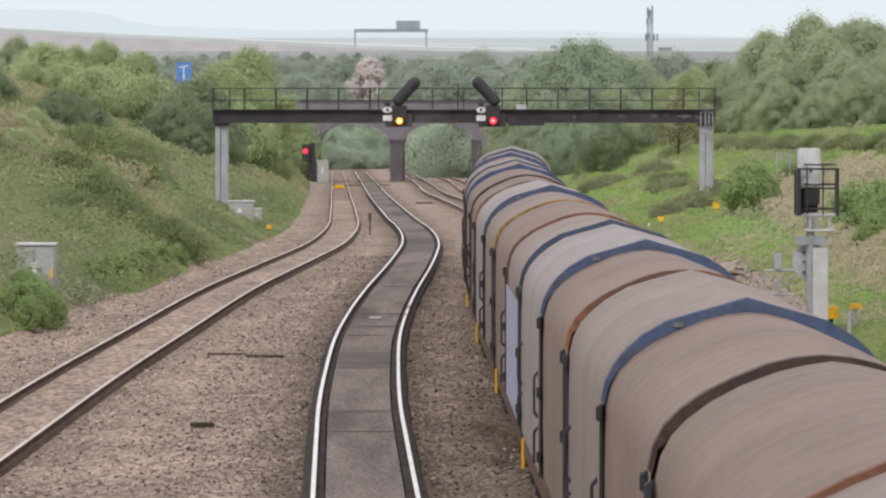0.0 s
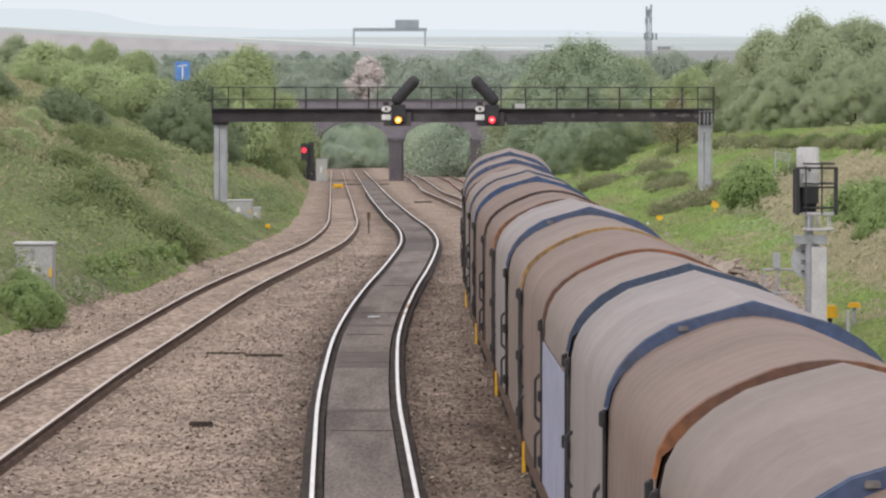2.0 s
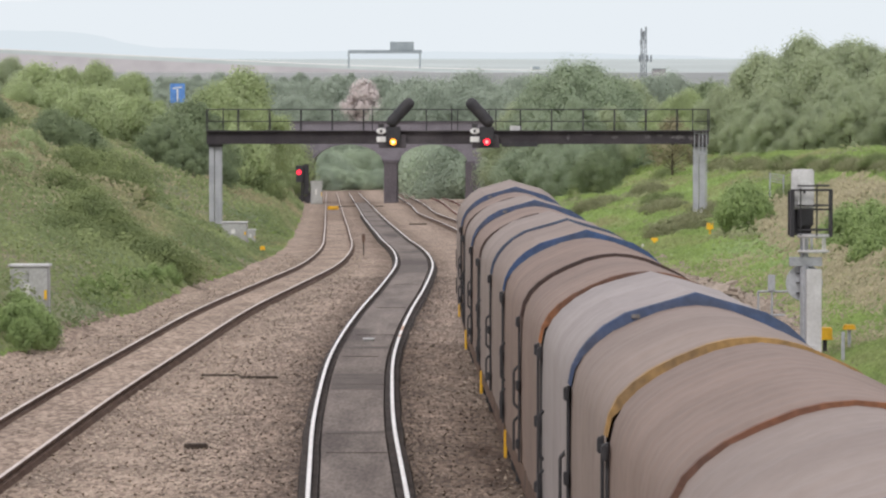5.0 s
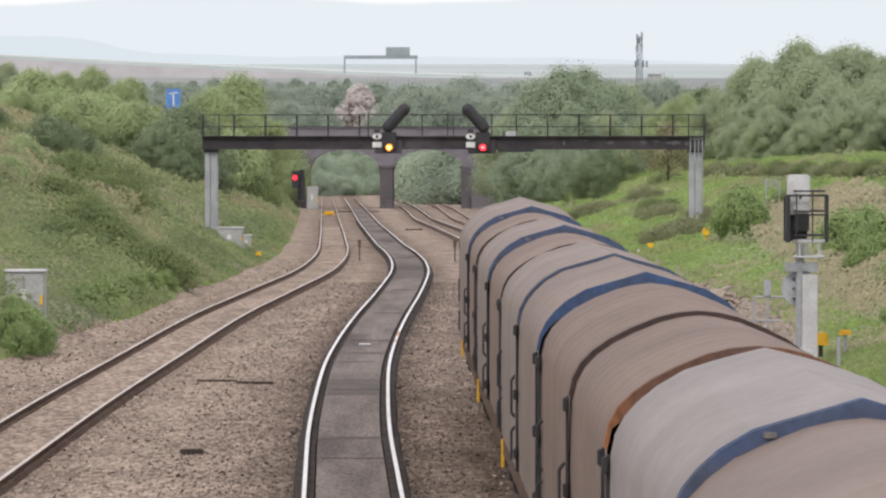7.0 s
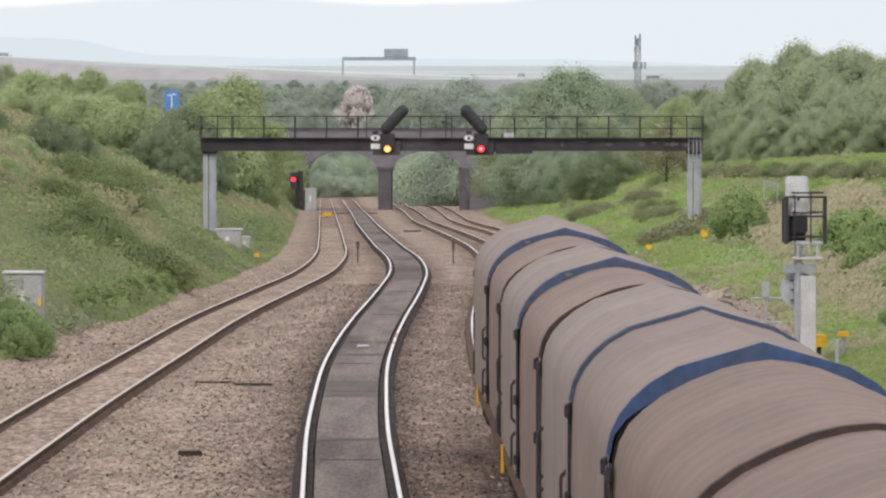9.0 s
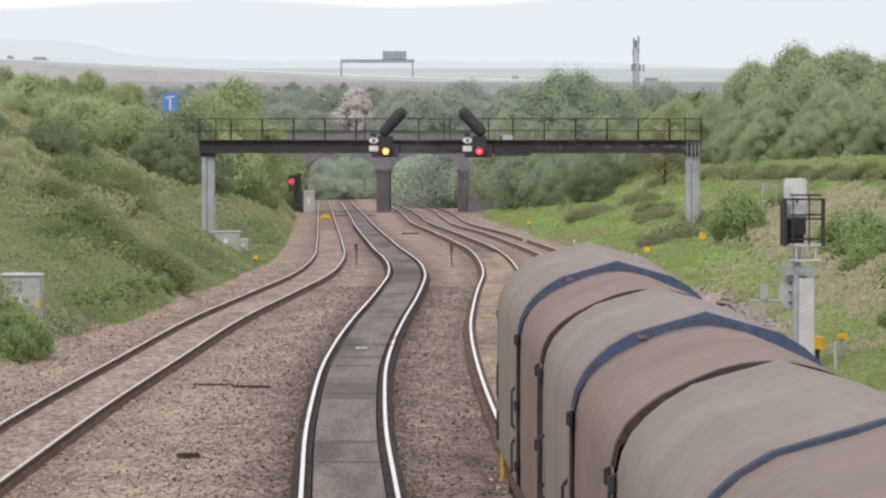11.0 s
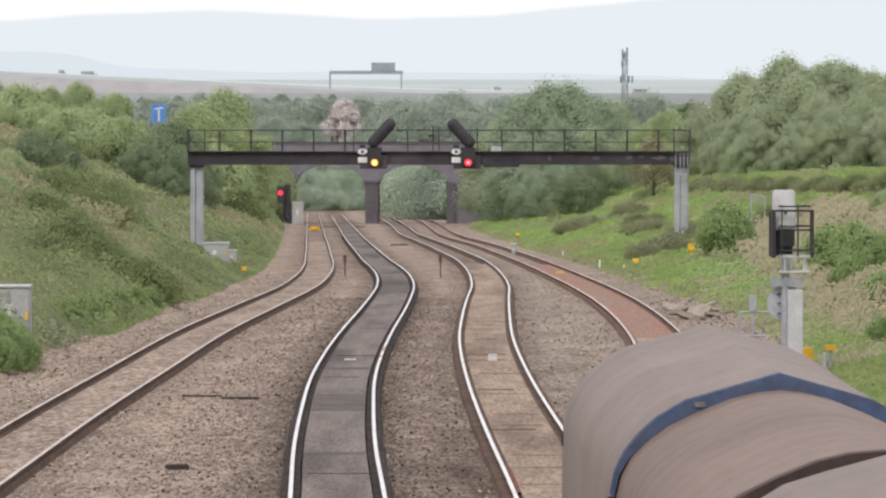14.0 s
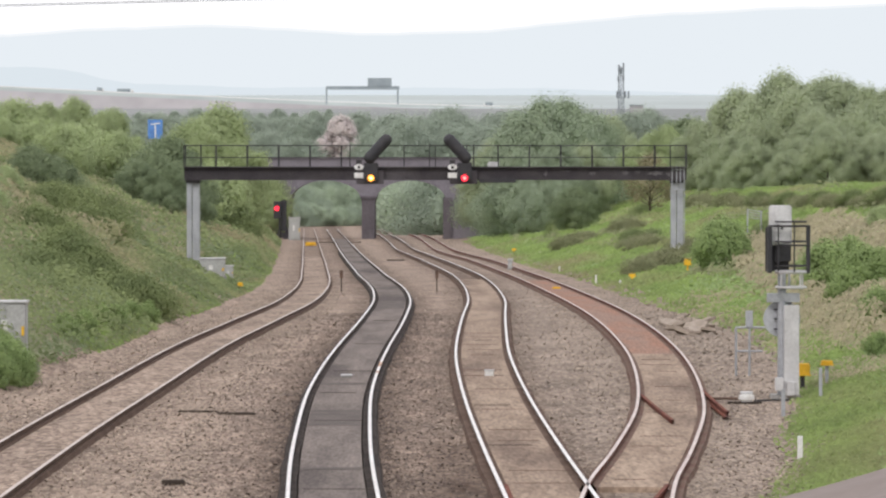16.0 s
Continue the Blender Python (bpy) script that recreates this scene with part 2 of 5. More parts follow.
HOOD = {
    "grey": hood_material("grey_hood", (0.256, 0.203, 0.178), (0.216, 0.168, 0.147)),
    "pale": hood_material("pale_grey_hood", (0.299, 0.259, 0.248), (0.253, 0.217, 0.208)),
    "brown": hood_material("brown_hood", (0.22, 0.156, 0.128), (0.183, 0.129, 0.105), 0.07),
    "umber": hood_material("dark_brown_hood", (0.207, 0.145, 0.117), (0.169, 0.118, 0.096), 0.09),
    "taupe": hood_material("taupe_hood", (0.237, 0.179, 0.151), (0.196, 0.147, 0.125)),
}
RIM = {
    "blue": material("dark_blue_rim", (0.038, 0.075, 0.175), (0.04, 0.068, 0.14), 0.6, 0, 2, 12, grain=0.12, third=(0.062, 0.072, 0.11)),
    "rust": material("orange_rust_rim", (0.30, 0.12, 0.045), (0.16, 0.068, 0.038), 0.85, 0, 1.6, 14, grain=0.15, third=(0.10, 0.06, 0.048)),
    # rust taken near to black, painting the shade of the wagon gaps
    "darkrust": material("dark_rust_shade_rim", (0.062, 0.036, 0.03), (0.04, 0.027, 0.024), 0.85, 0, 2.5, 14, grain=0.15),
    "gold": material("ochre_rim", (0.36, 0.21, 0.07), (0.24, 0.15, 0.07), 0.8, 0, 3, 14, grain=0.15),
    "steel": material("blue_grey_rim", (0.052, 0.075, 0.125), (0.045, 0.06, 0.095), 0.6, 0, 2, 14, grain=0.12),
}


# ---- building helpers ----
def link(name, mesh, mats, parent=None, label=""):
    ob = new(name, mesh)
    for m in mats if isinstance(mats, (list, tuple)) else [mats]:
        mesh.materials.append(m)
    if parent is not None:
        ob.parent = parent
    if label:
        ob["label"] = label
    return ob


def part(name, bm, mat, parent=None, label="", smooth=False):
    me = bpy.data.meshes.new(name)
    bm.normal_update()
    bm.to_mesh(me)
    bm.free()
    if smooth:
        me.shade_smooth()
    return link(name, me, mat, parent, label)


def thing(name, m, label, category, group=""):
    e = new(name)
    e.matrix_world = m
    return tagged(e, label, category, group)


def boxes(*items, bevel=0.0):
    """One bmesh out of boxes (cx, cy, cz, sx, sy, sz)."""
    bm = bmesh.new()
    for cx, cy, cz, sx, sy, sz in items:
        bmesh.ops.create_cube(bm, size=1, matrix=Matrix.Translation((cx, cy, cz)) @ Matrix.Diagonal((sx, sy, sz, 1)))
    if bevel:
        bmesh.ops.bevel(bm, geom=bm.edges[:], offset=bevel, segments=2, affect="EDGES")
    return bm


def rods(*items, sides=8):
    """One bmesh out of round bars (start, end, radius)."""
    bm = bmesh.new()
    for a, b, r in items:
        a, b = Vector(a), Vector(b)
        q = (b - a).to_track_quat("Z", "Y").to_matrix().to_4x4()
        bmesh.ops.create_cone(bm, cap_ends=True, segments=sides, radius1=r, radius2=r, depth=(b - a).length,
                              matrix=Matrix.Translation((a + b) / 2) @ q)
    return bm


def ring(centre, radius, thick, axis="Z", n=24):
    bm = bmesh.new()
    vs = []
    for i in range(n):
        a = 2 * math.pi * i / n
        for j in range(6):
            b = 2 * math.pi * j / 6
            r, h = radius + thick * math.cos(b), thick * math.sin(b)
            p = Vector((r * math.cos(a), r * math.sin(a), h))
            if axis == "Y":
                p = Vector((p.x, p.z, p.y))
            vs.append(bm.verts.new(p + Vector(centre)))
    for i in range(n):
        for j in range(6):
            k, jj = (i + 1) % n, (j + 1) % 6
            bm.faces.new((vs[i * 6 + j], vs[k * 6 + j], vs[k * 6 + jj], vs[i * 6 + jj]))
    bmesh.ops.recalc_face_normals(bm, faces=bm.faces[:])
    return bm


def grid_mesh(name, rows, closed=False):
    """A mesh through rows of points; all rows have equal length."""
    r = np.asarray(rows, dtype=float)
    n, k = r.shape[:2]
    i, j = np.meshgrid(np.arange(n - 1), np.arange(k if closed else k - 1), indexing="ij")
    j2 = (j + 1) % k
    f = np.stack((i * k + j, i * k + j2, (i + 1) * k + j2, (i + 1) * k + j), -1).reshape(-1, 4)
    me = bpy.data.meshes.new(name)
    me.from_pydata(r.reshape(-1, 3).tolist(), [], f.tolist())
    me.update()
    return me


rng = np.random.default_rng(7)


def leaf_mesh(name, centre, size, up=0.3, long=1.5, facing=None, loose=0.45):
    """Many small leaves or blades as one mesh. centre: (n, 3); size: (n,). up: how far they stand upright.
    facing: the way in which the leaves turn, to the light; loose: how unevenly they do."""
    n = len(centre)
    f = (facing if facing is not None else 0.0) + loose * rng.normal(size=(n, 3))
    f /= np.linalg.norm(f, axis=1)[:, None]
    a = rng.normal(size=(n, 3))
    a[:, 2] = a[:, 2] * 0.6 + up * 2.2
    a -= f * np.sum(a * f, axis=1)[:, None]
    a /= np.linalg.norm(a, axis=1)[:, None]
    b = np.cross(f, a)
    s = np.asarray(size)[:, None] * 0.5
    v = np.stack((centre - a * s * long, centre + b * s, centre + a * s * long, centre - b * s), 1).reshape(-1, 3)
    me = bpy.data.meshes.new(name)
    me.vertices.add(4 * n)
    me.vertices.foreach_set("co", v.astype(np.float32).ravel())
    me.loops.add(4 * n)
    me.loops.foreach_set("vertex_index", np.arange(4 * n, dtype=np.int32))
    me.polygons.add(n)
    me.polygons.foreach_set("loop_start", np.arange(0, 4 * n, 4, dtype=np.int32))
    me.update(calc_edges=True)
    return me


# ---- the lie of the land: y runs along the line, away from the bridge ----
def interp(table):
    xs, ys = np.array(table, dtype=float).T

    def at(v):
        v = np.asarray(v, dtype=float)
        k = np.clip(np.searchsorted(xs, v) - 1, 0, len(xs) - 2)
        m = np.gradient(ys, xs)
        h = xs[k + 1] - xs[k]
        t = (v - xs[k]) / h
        inside = ((2 * t**3 - 3 * t**2 + 1) * ys[k] + (t**3 - 2 * t**2 + t) * h * m[k]
                  + (-2 * t**3 + 3 * t**2) * ys[k + 1] + (t**3 - t**2) * h * m[k + 1])
        out = np.where(v < xs[0], ys[0] + m[0] * (v - xs[0]), np.where(v > xs[-1], ys[-1] + m[-1] * (v - xs[-1]), inside))
        return out
    return at


def rail_z(d):
    """Height of the rail tops: level, then falling on a gradient."""
    d = np.asarray(d, dtype=float)
    return np.where(d < 100, 0.0, np.where(d < 150, -0.0147 * (d - 100) ** 2 / 100, -0.3675 - 0.0147 * (d - 150)))


TRACK = {
    "A": interp([(0, -8.6), (40, -8.35), (66, -8.10), (80, -7.92), (98, -7.5), (115, -7.12), (135, -6.48), (160, -6.0), (180, -6.1), (198, -6.44),
                 (213, -6.87), (226, -7.32), (251, -8.16), (305, -10.05), (379, -12.62), (450, -15.1), (620, -21.0)]),
    "B": interp([(0, 0.3), (40, -0.95), (65, -1.81), (72, -2.04), (83, -2.29), (92, -2.43), (104, -2.43), (115, -2.33), (130, -2.14), (145, -2.05),
                 (160, -2.07), (178, -2.38), (200, -3.12), (214, -3.72), (234, -4.46), (300, -6.85), (406, -10.4), (450, -11.9), (620, -17.6)]),
    "C": interp([(0, 3.27), (23, 2.73), (34, 2.51), (48, 2.195), (55, 2.02), (65, 1.81), (76, 1.54), (92, 1.24), (110, 1.11), (127, 1.27), (143, 1.5), (160, 1.77),
                 (176, 1.82), (195, 1.70), (218, 1.3), (248, 0.3), (305, -1.9), (330, -2.95), (390, -4.45), (438, -5.7), (620, -11.6)]),
    "D": interp([(38, 2.5), (52, 2.35), (60, 2.72), (65, 3.02), (69, 3.33), (74, 3.85), (80, 4.42), (86, 4.93), (94, 5.40), (100, 5.65), (111, 5.95), (120, 6.05), (138, 6.04),
                 (159, 5.82), (181, 5.40), (212, 4.68), (242, 3.78), (281, 2.45), (313, 0.95), (337, 0.1), (374, -0.6), (438, -1.75), (620, -7.4)]),
}
FOOT_LEFT = interp([(-200, -14), (0, -13.5), (60, -12.6), (96, -10.75), (112, -9.6), (139, -8.95), (162, -8.6), (190, -8.8), (218, -9.5), (300, -12.3), (365, -14.7), (450, -18), (620, -24)])
FOOT_RIGHT = interp([(-200, 5.8), (0, 5.5), (50, 5.2), (65, 5.7), (80, 7.2), (88, 8.1), (100, 9.2), (120, 9.9), (135, 9.9), (150, 9.25), (167, 8.7), (202, 8.0), (262, 5.9), (345, 3.8), (450, 1.9), (620, -3.5)])


def ground_z(x, d):
    """Height of the ground under (x, d)."""
    x, d = np.asarray(x, dtype=float), np.asarray(d, dtype=float)
    zb = rail_z(np.minimum(d, 620)) - 0.2
    ul, ur = FOOT_LEFT(d) - x, x - FOOT_RIGHT(d)
    verge = 4.2 * np.exp(-(((d - 213) / 16) ** 2))
    ul2 = np.maximum(ul - verge, 0)
    left = 0.40 * np.minimum(ul2, 19) + 0.05 * np.maximum(ul2 - 19, 0).clip(0, 120)
    ur2 = np.maximum(ur, 0)
    right = 0.20 * np.minimum(ur2, 8) + 0.283 * np.clip(ur2 - 8, 0, 12) + 0.04 * np.maximum(ur2 - 20, 0).clip(0, 120)
    rough = 0.16 * np.sin(x * 0.9 + d * 0.31) * np.cos(d * 0.53 - x * 0.4) + 0.1 * np.sin(x * 2.1 - d * 0.87)
    bank = left + right + rough * np.clip(np.maximum(ul, ur) / 3, 0, 1)
    fade = np.clip((d - 500) / 160, 0, 1)
    far = np.interp(d, [600, 900, 1300, 1900, 2600, 3600, 5200], [-7.0, -6.0, 3, 20.5, 32, 50, 70])
    return (zb + bank) * (1 - fade) + np.where(fade > 0, far, 0) * fade


def place(x, d, turn=0.0, lift=0.0):
    return pose(x, d, float(ground_z(x, d)) + lift, 0, 0, turn)


def make_ground():
    near = np.concatenate((np.arange(-200, 40, 20), np.arange(40, 130, 1.5), np.arange(130, 260, 2.5), np.arange(260, 520, 6), np.arange(520, 1000, 30), np.arange(1000, 5001, 200)))
    side = np.array([0.3, 0.8, 1.5, 2.3, 3.2, 4.2, 5.2, 6.3, 7.5, 9, 10.5, 12, 14, 16, 18, 20, 23, 27, 32, 40, 55, 80, 120])
    inner = np.linspace(0, 1, 46)
    rows, grime, fresh = [], [], []
    for d in near:
        fl, fr = float(FOOT_LEFT(min(d, 620))), float(FOOT_RIGHT(min(d, 620)))
        wide = max(0.0, d - 300) * 0.35
        xs = np.concatenate((fl - (side + wide * (side / 120) ** 2)[::-1], fl + (fr - fl) * inner, fr + side + wide * (side / 120) ** 2))
        zs = ground_z(xs, np.full_like(xs, d))
        rows.append(np.stack((xs, np.full_like(xs, d), zs), -1))
        g = np.zeros_like(xs)
        for k, w in (("B", 0.6), ("C", 0.5), ("A", 0.33), ("D", 0.16)):
            dx = np.abs(xs - float(TRACK[k](d)))
            g = np.maximum(g, w * np.clip((2.0 - dx) / 0.9, 0, 1))
        # old oil spills between the running lines
        for ox, od, wx, wd, amount in ((0.6, 65, 1.0, 6, 1.0), (0.7, 73, 0.6, 5, 0.9), (0.1, 76, 0.6, 7, 0.9), (0.35, 69, 0.8, 7, 1.0), (0.2, 88, 0.5, 6, 0.7), (-0.4, 96, 0.5, 9, 0.5), (-3.6, 70, 0.4, 12, 0.35), (0.3, 128, 0.6, 16, 0.5), (3.3, 100, 0.7, 8, 0.3)):
            g = np.maximum(g, amount * np.exp(-((xs - ox) / wx) ** 2 - ((d - od) / wd) ** 2))
        grime.append(g)
        c = float(TRACK["C"](d))
        fresh.append(np.clip((xs - c - 0.2) / 1.2, 0, 1) * np.interp(d, [60, 80, 170, 230], [0.8, 1, 1, 0.3]))
    me = grid_mesh("ground", rows)
    at = me.attributes.new("grime", "FLOAT", "POINT")
    at.data.foreach_set("value", np.concatenate(grime).astype(np.float32))
    at = me.attributes.new("fresh", "FLOAT", "POINT")
    at.data.foreach_set("value", np.concatenate(fresh).astype(np.float32))
    n, k = len(near), len(rows[0])
    ns = len(side)
    idx = np.zeros((n - 1, k - 1), dtype=np.int32)
    idx[:, : ns - 2] = 1
    idx[:, ns + 47:] = 2
    mid_d = (near[1:] + near[:-1]) / 2
    # the meadow above the grassy bank, and far fields
    idx[(mid_d > 200)[:, None] & (np.arange(k - 1) > ns + 45 + 15)[None]] = 2
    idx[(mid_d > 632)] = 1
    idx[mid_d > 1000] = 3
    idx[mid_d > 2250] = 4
    me.polygons.foreach_set("material_index", idx.ravel())
    me.shade_smooth()
    ob = link("ground", me, [M["ballast"], M["earth"], M["field"], M["farland"], M["farpale"]])
    tagged(ob, "ballast-strewn cutting floor between overgrown earth banks", "ground", kind="structure")


def strip(name, track, half, lift, d0, d1, mat, label, thick=0.14, step=2.0):
    """A low solid bed that follows a track."""
    ds = np.arange(d0, d1 + 0.01, step)
    rows = []
    for i, d in enumerate(ds):
        x, z = float(TRACK[track](d)), float(rail_z(d)) + lift
        if i == 0:
            rows.append([(x - half, d, z - thick), (x - half, d, z - thick), (x + half, d, z - thick), (x + half, d, z - thick)])
        rows.append([(x - half, d, z - thick), (x - half, d, z), (x + half, d, z), (x + half, d, z - thick)])
    return tagged(link(name, grid_mesh(name, rows), mat), label, "track bed", kind="structure")


def rail(parent, path, d0, d1, top, side, step=1.5, name="rail", lift=0.0):
    """Flat-bottomed rail along path(d): web and foot in one mesh with the running surface on top."""
    ds = np.arange(d0, d1 + 0.01, step)
    sec = [(-0.07, -0.155), (-0.07, -0.135), (-0.012, -0.11), (-0.012, -0.05), (-0.036, -0.04), (-0.036, -0.006),
           (-0.03, 0.0), (0.03, 0.0), (0.036, -0.006), (0.036, -0.04), (0.012, -0.05), (0.012, -0.11), (0.07, -0.135), (0.07, -0.155)]
    rows = []
    for d in ds:
        x, z = float(path(d)), float(rail_z(d)) + lift
        rows.append([(x + a, d, z + b) for a, b in sec])
    me = grid_mesh(name, rows)
    k = len(sec) - 1
    idx = np.zeros((len(ds) - 1, k), dtype=np.int32)
    idx[:, 5:8] = 1
    me.polygons.foreach_set("material_index", idx.ravel())
    return link(name, me, [side, top], parent)


def seat(parent, path, d0, d1, mat, half=0.14):
    """Rust-stained bearing strip on which a rail lies; its dark colour also paints the shade beside the rail."""
    rows = []
    for d in np.arange(d0, d1 + 0.01, 2.0):
        x, z = float(path(d)), float(rail_z(d)) - 0.105
        w = half * (1 + 0.07 * math.sin(d * 2.3) + 0.06 * math.sin(d * 5.1))
        rows.append([(x - w - 0.04, d, z - 0.1), (x - w, d, z), (x + w, d, z), (x + w + 0.04, d, z - 0.1)])
    return link("rail_seat", grid_mesh("rail_seat", rows), mat, parent)


def make_track(key, d0, d1, top, label, side="railside"):
    t = tagged(new("railway_track"), label, "railway track", "running lines")
    for s in (-0.7525, 0.7525):
        rail(t, lambda d, s=s: TRACK[key](d) + s, d0, d1, M[top], M[side])
        seat(t, lambda d, s=s: TRACK[key](d) + s, d0, min(d1, 330), M["seat_red"] if side == "railred" else M["seat_black"] if key == "B" else M["seat"], {"A": 0.085, "B": 0.145, "C": 0.17, "D": 0.15}[key])
    return t


# ---- the line ----
make_ground()
slab_bed = strip("track_bed_1", "B", 0.575, -0.07, -60, 440, M["slab"], "smooth dark grey infill between polished rails")
brown_bed = strip("track_bed_2", "C", 0.6, -0.1, -60, 210, M["infill"], "brown gritty infill between rails")
pale_bed = strip("track_bed_3", "D", 0.6, -0.1, 68.5, 112.5, M["infill"], "pale brown gritty infill between rails")
strip("track_bed_4", "D", 0.6, -0.102, 112.5, 210, M["infill_red"], "reddish dusty infill between rails")
strip("track_bed_5", "A", 0.66, -0.15, -60, 300, M["ballast"], "brown stony infill between dull rails")
for jd in (67.7, 84.5, 94.0, 103.0, 118.0, 137.0):
    jx, jz = float(TRACK["B"](jd)), float(rail_z(jd)) - 0.066
    part("joint", boxes((jx + 0.1 * math.sin(jd * 3), jd, jz, 0.75 + 0.5 * math.sin(jd * 1.7) ** 2, 0.03 + 0.04 * math.cos(jd) ** 2, 0.012)), M["timber"], slab_bed)
for pd, length in ((85.4, 5.0), (157.0, 12.0), (72.0, 0.5), (97.5, 0.9)):
    # dark stains laid as thin sheets over the infill, in short lengths along the curve
    rows = [[(float(TRACK["B"](d)) + o, d, float(rail_z(d)) - 0.07 + h) for o, h in ((-0.56, -0.02), (-0.55, 0.006), (0.55, 0.006), (0.56, -0.02))] for d in np.linspace(pd - length / 2, pd + length / 2, 8)]
    link("repair_patch", grid_mesh("repair_patch", rows), M["stain"], slab_bed)
for jd in (78.0, 90.0, 104.0, 121.0):
    jx, jz = float(TRACK["C"](jd)), float(rail_z(jd)) - 0.096
    part("joint", boxes((jx + 0.2 * math.sin(jd * 2), jd, jz, 0.6 + 0.5 * math.sin(jd * 1.3) ** 2, 0.08, 0.012)), M["timber"], brown_bed)
for bed, key, d0, d1 in ((brown_bed, "C", 66.0, 128.0), (pale_bed, "D", 70.0, 112.0)):
    jd = d0
    while jd < d1:
        jx, jz = float(TRACK[key](jd)), float(rail_z(jd)) - 0.097
        part("joint", boxes((jx + 0.12 * math.sin(jd * 5), jd, jz, 0.8 + 0.35 * math.sin(jd * 2.3), 0.035, 0.012)), M["seat_red"], bed)
        jd += 5.2 + 2.6 * math.sin(jd * 3.7)
make_track("A", -60, 600, "railworn", "dull brown little-polished running rails on ballast")
line_b = make_track("B", -60, 600, "railtop", "brightly polished running rails over dark infill")
for rd, length in ((105.0, 2.2), (101.5, 0.8)):
    rail(line_b, lambda d: TRACK["B"](d) + 0.7525 + 0.001 * np.sin(d), rd - length / 2, rd + length / 2, M["rustspot"], M["rustspot"], length / 4, "rust_spot", 0.003)
line_c = make_track("C", -130, 600, "railtop", "polished curved running rails carrying the freight train")
line_d = make_track("D", 52, 600, "railbright", "rust-edged diverging running rails of a junction", "railred")


def stub(parent, x0, d0, slope, length, flare):
    """A short rusty wing or check rail beside a running rail."""
    rail(parent, lambda d: x0 + slope * (d - d0) + flare * (d - d0) ** 2, d0 - length, d0, M["railred"], M["railred"], 0.5, "check_rail")


xd = TRACK["D"]
stub(line_d, 4.64, 92.5, -0.02, 8.7, 0.0008)
stub(line_d, 6.19, 94.0, 0.004, 7.6, 0.0012)
stub(line_d, float(xd(68)) + 0.62, 68, 0.13, 4.0, 0.0)
stub(line_c, float(TRACK["C"](68)) - 0.66, 68, -0.02, 4.5, 0.0)


# ---- signal gantry over the four tracks ----
def make_gantry():
    y = 217.0
    zb = float(rail_z(y)) - 0.2
    g = thing("signal_gantry", pose(0, y, 0), "black girder signal gantry on two galvanised columns", "signal gantry")
    s = y / FOCAL

    def px(x):
        return (x - 784) * s

    def pz(v):
        return EYE - (v - LEVEL) * s

    x0, x1 = px(327), px(1214)
    ztop, zbot = pz(297), pz(319)
    part("girder", boxes(((x0 + x1) / 2, 0, (ztop + zbot) / 2, x1 - x0, 0.9, ztop - zbot), bevel=0.02), M["girder"], g)
    part("flange", boxes(((x0 + x1) / 2, -0.02, ztop + 0.03, x1 - x0 + 0.1, 1.3, 0.06), ((x0 + x1) / 2, -0.47, zbot + 0.04, x1 - x0, 0.08, 0.08)), M["girder"], g)
    n = 16
    for i in range(n):
        x = x0 + 0.3 + (x1 - x0 - 0.6) * i / (n - 1)
        part("stiffener", boxes((x, -0.465, (ztop + zbot) / 2, 0.05, 0.05, ztop - zbot - 0.1)), M["girder"], g)
    # walkway guard rail, both edges
    for yy in (-0.62, 0.62):
        top = pz(258)
        part("guard_rail", rods(((x0, yy, top), (x1, yy, top), 0.028), ((x0, yy, pz(279)), (x1, yy, pz(279)), 0.022), sides=6), M["black"], g)
        x = x0
        while x <= x1 + 0.01:
            part("post", rods(((x, yy, ztop), (x, yy, top), 0.03), sides=6), M["black"], g)
            x += (x1 - x0) / 16
    for x in (px(357), px(620), px(760), px(838), px(1185)):
        part("post", rods(((x, -0.62, ztop), (x, -0.62, pz(255)), 0.035), sides=6), M["black"], g)
    # columns
    for xa, xb, foot in ((331, 353, 490), (1187, 1210, 459)):
        xc, w = (px(xa) + px(xb)) / 2, px(xb) - px(xa)
        zf = pz(foot) - 0.5
        col = part("column", boxes((xc - w * 0.3, 0, (zf + zbot) / 2, w * 0.4, 0.5, zbot - zf), (xc + w * 0.2, 0, (zf + zbot) / 2, w * 0.5, 0.34, zbot - zf), bevel=0.015), M["galv"], g, "galvanised steel column")
        part("bracket", boxes((xc, 0, zbot - 0.08, w * 1.15, 0.8, 0.16), bevel=0.01), M["black"], col)
        part("conduit", rods(((xc + w * 0.52, -0.2, zf), (xc + w * 0.52, -0.2, zbot), 0.03), sides=6), M["galv"], col)
        for i in range(7):
            z = zf + 0.6 + i * 0.68
            part("step_iron", rods(((xc + w * 0.45, -0.22, z), (xc + w * 0.68, -0.22, z), 0.018), sides=5), M["galv"], col)
    part("daubed_foot", boxes((px(1194), -0.262, pz(447), 0.30, 0.012, 0.62), (px(1200), -0.262, pz(440), 0.2, 0.012, 0.3), bevel=0.004), M["white"], g, "white paint daubed on the column foot")
    xr = px(1199)
    part("ladder_cage", rods(*[((xr + o, -0.5, ztop + 0.1), (xr + o, -0.5, zbot - 0.55), 0.03) for o in (-0.33, -0.08, 0.12, 0.33)],
                             ((xr - 0.36, -0.5, zbot - 0.55), (xr + 0.36, -0.5, zbot - 0.55), 0.03), ((xr - 0.36, -0.5, ztop - 0.1), (xr + 0.36, -0.5, ztop - 0.1), 0.03), sides=6), M["galv"], g)
    part("cable_box", boxes(((px(848) + px(912)) / 2, -0.6, pz(320), px(912) - px(848), 0.25, 0.22), bevel=0.02), M["black"], g)
